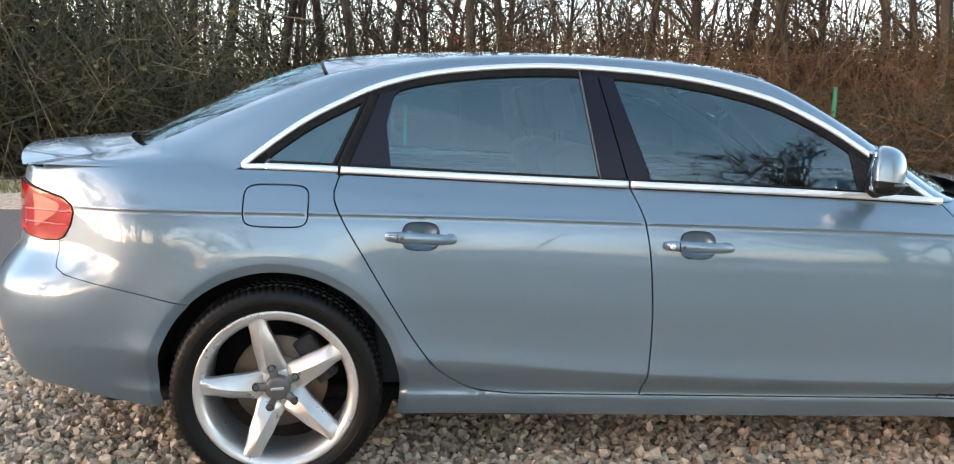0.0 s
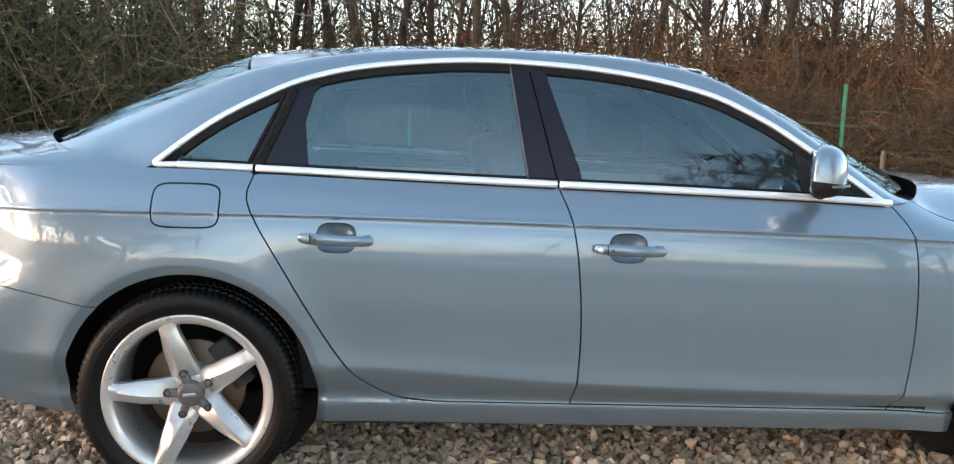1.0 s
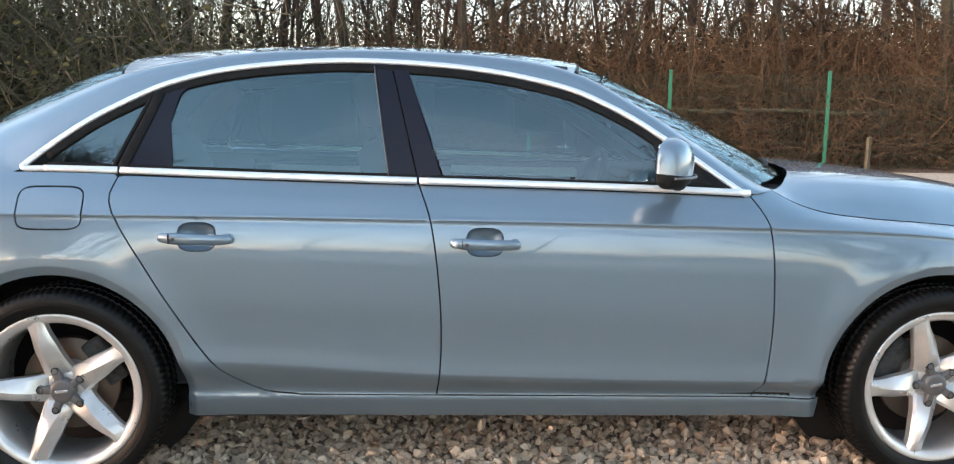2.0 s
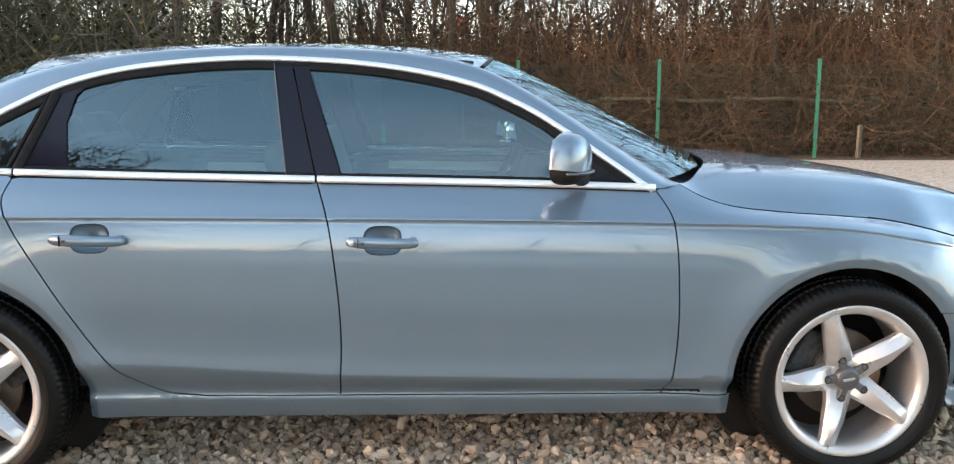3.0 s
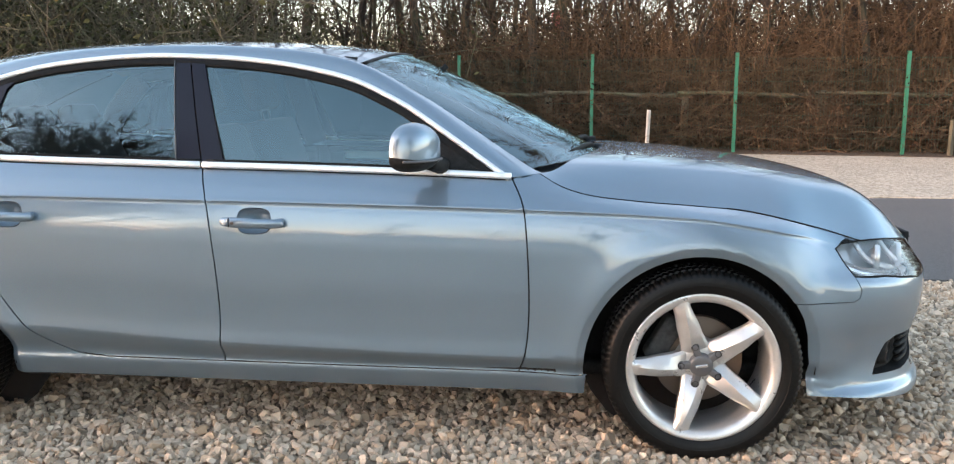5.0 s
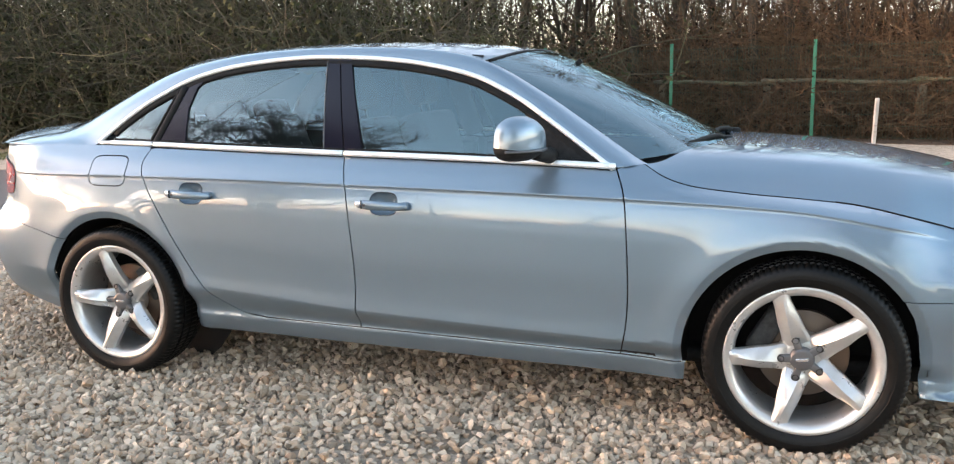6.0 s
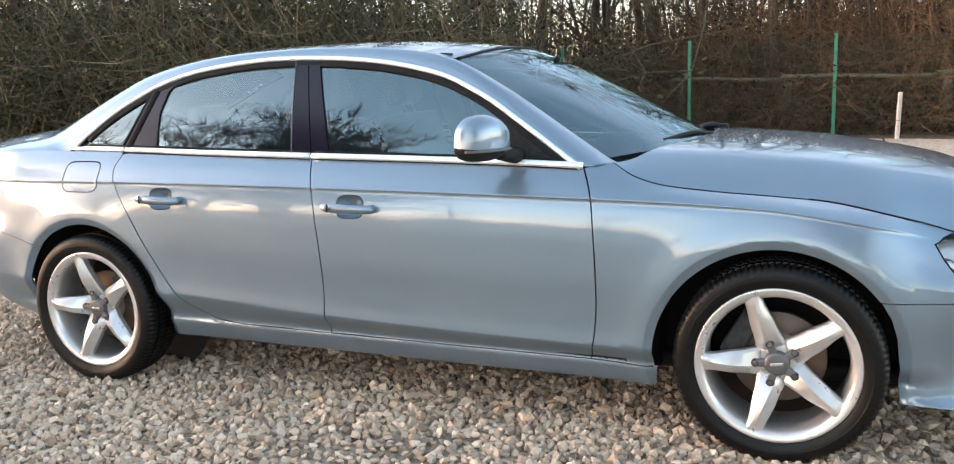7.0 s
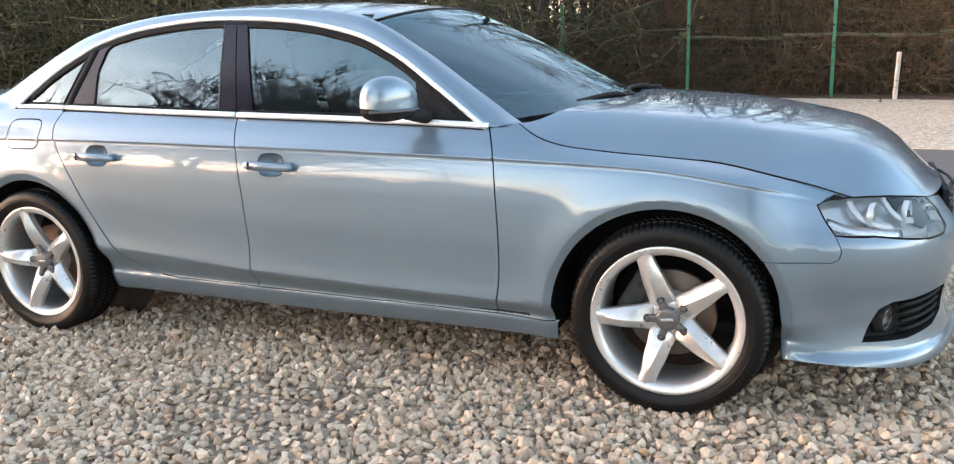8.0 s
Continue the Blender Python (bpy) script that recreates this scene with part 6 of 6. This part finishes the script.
# a red sign board beyond the wood
sign = thing("sign_board", "red sign board with an orange lower edge on two posts", "sign", (2.62, 31.0, 0.0))
board = part("board", box((0.62, 0.04, 0.7), (0, 0, 3.75), 0.01), SIGN_RED, sign, "plain red board")
part("edge_strip", box((0.62, 0.05, 0.08), (0, -0.002, 3.36), 0.008), SIGN_ORANGE, board, "orange lower edge")
for dx in (-0.24, 0.24):
    part("post", tube([(dx, 0.06, 0.0), (dx, 0.06, 4.0)], 0.03, 8), DARK_METAL, sign)

# trees across the car park, behind the camera and out of view
DENSE = bare_tree(51, 9.5, 0.12, 0.06, 0.14, 36, 9, 3, "dense bare tree out of view at the edge of the car park", 0.36, 2, 2.1, 1)
put(DENSE, -4.5, -8.8, 40, 0.95, 0.90)
# the last two are added before the sun, to break its glare on the tail
for x, y, a, s, tall in ((-6.2, -9.1, 200, 1.0, 1.05), (-5.3, -9.9, 310, 1.0, 0.98), (6.9, -8.8, 120, 1.08, 0.92), (-8.4, -9.3, 75, 1.0, 1.03), (-12.2, -5.9, 265, 1.0, 0.92), (-14.8, -7.4, 20, 1.0, 0.92)):
    again(DENSE, x, y, a, s, tall)
for x, y, k, s in ((-17.0, -1.5, 0, 1.0), (-15.5, -4.6, 2, 1.05), (-18.5, -7.5, 1, 0.9), (-21.0, 1.5, 3, 0.9), (-9.3, -9.6, 0, 0.9), (-12.5, -11.0, 2, 1.2), (-15, -15, 1, 0.95), (-19, -16, 3, 0.95), (8.3, -9.4, 2, 1.15), (11.5, -11, 0, 1.1), (17, -14, 1, 1.0), (1.0, -24, 0, 0.9), (-3.0, -26, 2, 0.9),
                   (4.5, -25, 3, 0.8), (-9, -27, 1, 0.9), (9, -26, 0, 0.9), (-25, -20, 3, 1.0), (22, -17, 3, 1.0)):
    again(TREES[k], x, y, rng.uniform(0, 360), s)
for i in range(21):
    scatter(HEDGES, -27 + i * 2.7 + rng.uniform(-0.8, 0.8), -27 + rng.uniform(-1.5, 1.5), rng.uniform(0.75, 1.0), rng.uniform(0.8, 1.3))

# rough grass at the hedge foot
tufts = Sticks()
grng = np.random.default_rng(5)
for _ in range(5200):
    x = grng.uniform(-14, -1.0)
    y = 7.2 + 0.25 * max(0, x + 6) + abs(grng.normal()) * 0.55
    way = (grng.normal() * 0.4, grng.normal() * 0.4, 1)
    tufts.add(wander((x, y, 0.0), way, grng.uniform(0.06, 0.2), 2, 0.15, grng, -0.1), 0.004, 0.001, 3)
tagged(tufts.make("grass", GRASS, None), "short winter grass along the hedge foot", "grass", kind="stuff")


# ---- loose gravel ----
def pebble_shapes(count, seed):
    """Rounded, uneven pebbles of unit size: vertex and face arrays."""
    rng = np.random.default_rng(seed)
    out = []
    for _ in range(count):
        bm = bmesh.new()
        axes = np.array((1.0, rng.uniform(0.65, 0.95), rng.uniform(0.45, 0.75)))
        for _ in range(14):
            d = rng.normal(size=3)
            d /= np.linalg.norm(d) ** 1.0
            d = np.sign(d) * np.abs(d) ** 0.9
            bm.verts.new(d * axes * rng.uniform(0.9, 1.06))
        hull = bmesh.ops.convex_hull(bm, input=bm.verts)
        bmesh.ops.delete(bm, geom=[v for v in bm.verts if not v.link_faces], context="VERTS")
        bmesh.ops.recalc_face_normals(bm, faces=bm.faces)
        bm.verts.index_update()
        out.append((np.array([v.co[:] for v in bm.verts]), np.array([[v.index for v in f.verts] for f in bm.faces if len(f.verts) == 3])))
        bm.free()
    return out


PEBBLES = pebble_shapes(16, 9)


def turns(n, rng):
    """Random rotation matrices."""
    q = rng.normal(size=(n, 4)) * np.array((1, 0.45, 0.45, 1))
    q /= np.linalg.norm(q, axis=1, keepdims=True)
    w, x, y, z = q.T
    return np.stack([np.stack([1 - 2 * (y * y + z * z), 2 * (x * y - z * w), 2 * (x * z + y * w)], -1), np.stack([2 * (x * y + z * w), 1 - 2 * (x * x + z * z), 2 * (y * z - x * w)], -1),
                     np.stack([2 * (x * z - y * w), 2 * (y * z + x * w), 1 - 2 * (x * x + y * y)], -1)], 1)


def gravel_field(name, x0, x1, y0, y1, spacing, size, seed, skip=None, lift=0.35):
    rng = np.random.default_rng(seed)
    gx, gy = np.meshgrid(np.arange(x0, x1, spacing), np.arange(y0, y1, spacing * 0.87))
    gx = gx + (np.arange(gx.shape[0]) % 2)[:, None] * spacing / 2
    x, y = (gx + rng.normal(0, spacing * 0.24, gx.shape)).ravel(), (gy + rng.normal(0, spacing * 0.24, gy.shape)).ravel()
    if skip:
        keep = ~((x > skip[0]) & (x < skip[1]) & (y > skip[2]) & (y < skip[3]))
        x, y = x[keep], y[keep]
    n = len(x)
    r = size * np.clip(rng.lognormal(0, 0.22, n), 0.6, 1.6)
    m = turns(n, rng)
    z = r * lift * rng.uniform(0.3, 1.0, n)
    kind = rng.integers(0, len(PEBBLES), n)
    vs, fs, k = [], [], 0
    for i, (pv, pf) in enumerate(PEBBLES):
        w = np.where(kind == i)[0]
        v = np.einsum("nij,vj->nvi", m[w], pv) * r[w, None, None] + np.stack([x[w], y[w], z[w]], -1)[:, None]
        f = pf[None] + (np.arange(len(w)) * len(pv))[:, None, None] + k
        k += len(w) * len(pv)
        vs.append(v.reshape(-1, 3))
        fs.append(f.reshape(-1, 3))
    v, f = np.concatenate(vs), np.concatenate(fs)
    me = bpy.data.meshes.new(name)
    me.vertices.add(len(v))
    me.vertices.foreach_set("co", v.ravel())
    me.loops.add(len(f) * 3)
    me.loops.foreach_set("vertex_index", f.ravel().astype(np.int32))
    me.polygons.add(len(f))
    me.polygons.foreach_set("loop_start", (np.arange(len(f)) * 3).astype(np.int32))
    me.update(calc_edges=True)
    me.shade_flat()
    me.materials.append(STONE)
    ob = new(name, me)
    ob.parent = ground
    return tagged(ob, "loose buff and grey pebbles", kind="stuff")


PATCH = (1.15, 1.85, -1.62, -1.02)
gravel_field("loose_gravel", -2.4, 5.6, -2.6, 1.95, 0.031, 0.0192, 3, PATCH)
gravel_field("loose_gravel", -2.4, 5.6, -2.6, 0.2, 0.052, 0.0178, 4, PATCH, 1.0)
stone_meshes = []
for i, (pv, pf) in enumerate(PEBBLES):
    me = bpy.data.meshes.new("pebble")
    me.from_pydata([tuple(p) for p in pv], [], [tuple(int(k) for k in q) for q in pf])
    me.materials.append(STONE)
    stone_meshes.append(me)
srng = random.Random(21)
for j in range(19):
    for i in range(16):
        if j * 16 + i < 298:
            ob = new("pebble", stone_meshes[srng.randrange(16)])
            ob.parent = ground
            r = 0.0190 * srng.uniform(0.75, 1.35)
            ob.matrix_basis = pose(PATCH[0] + (i + 0.5 + 0.5 * (j % 2)) * 0.044 + srng.gauss(0, 0.007), PATCH[2] + (j + 0.5) * 0.0325 + srng.gauss(0, 0.006), r * srng.uniform(0.2, 0.6), srng.uniform(-25, 25), srng.uniform(-25, 25), srng.uniform(0, 360)) @ Matrix.Diagonal((r, r, r, 1))
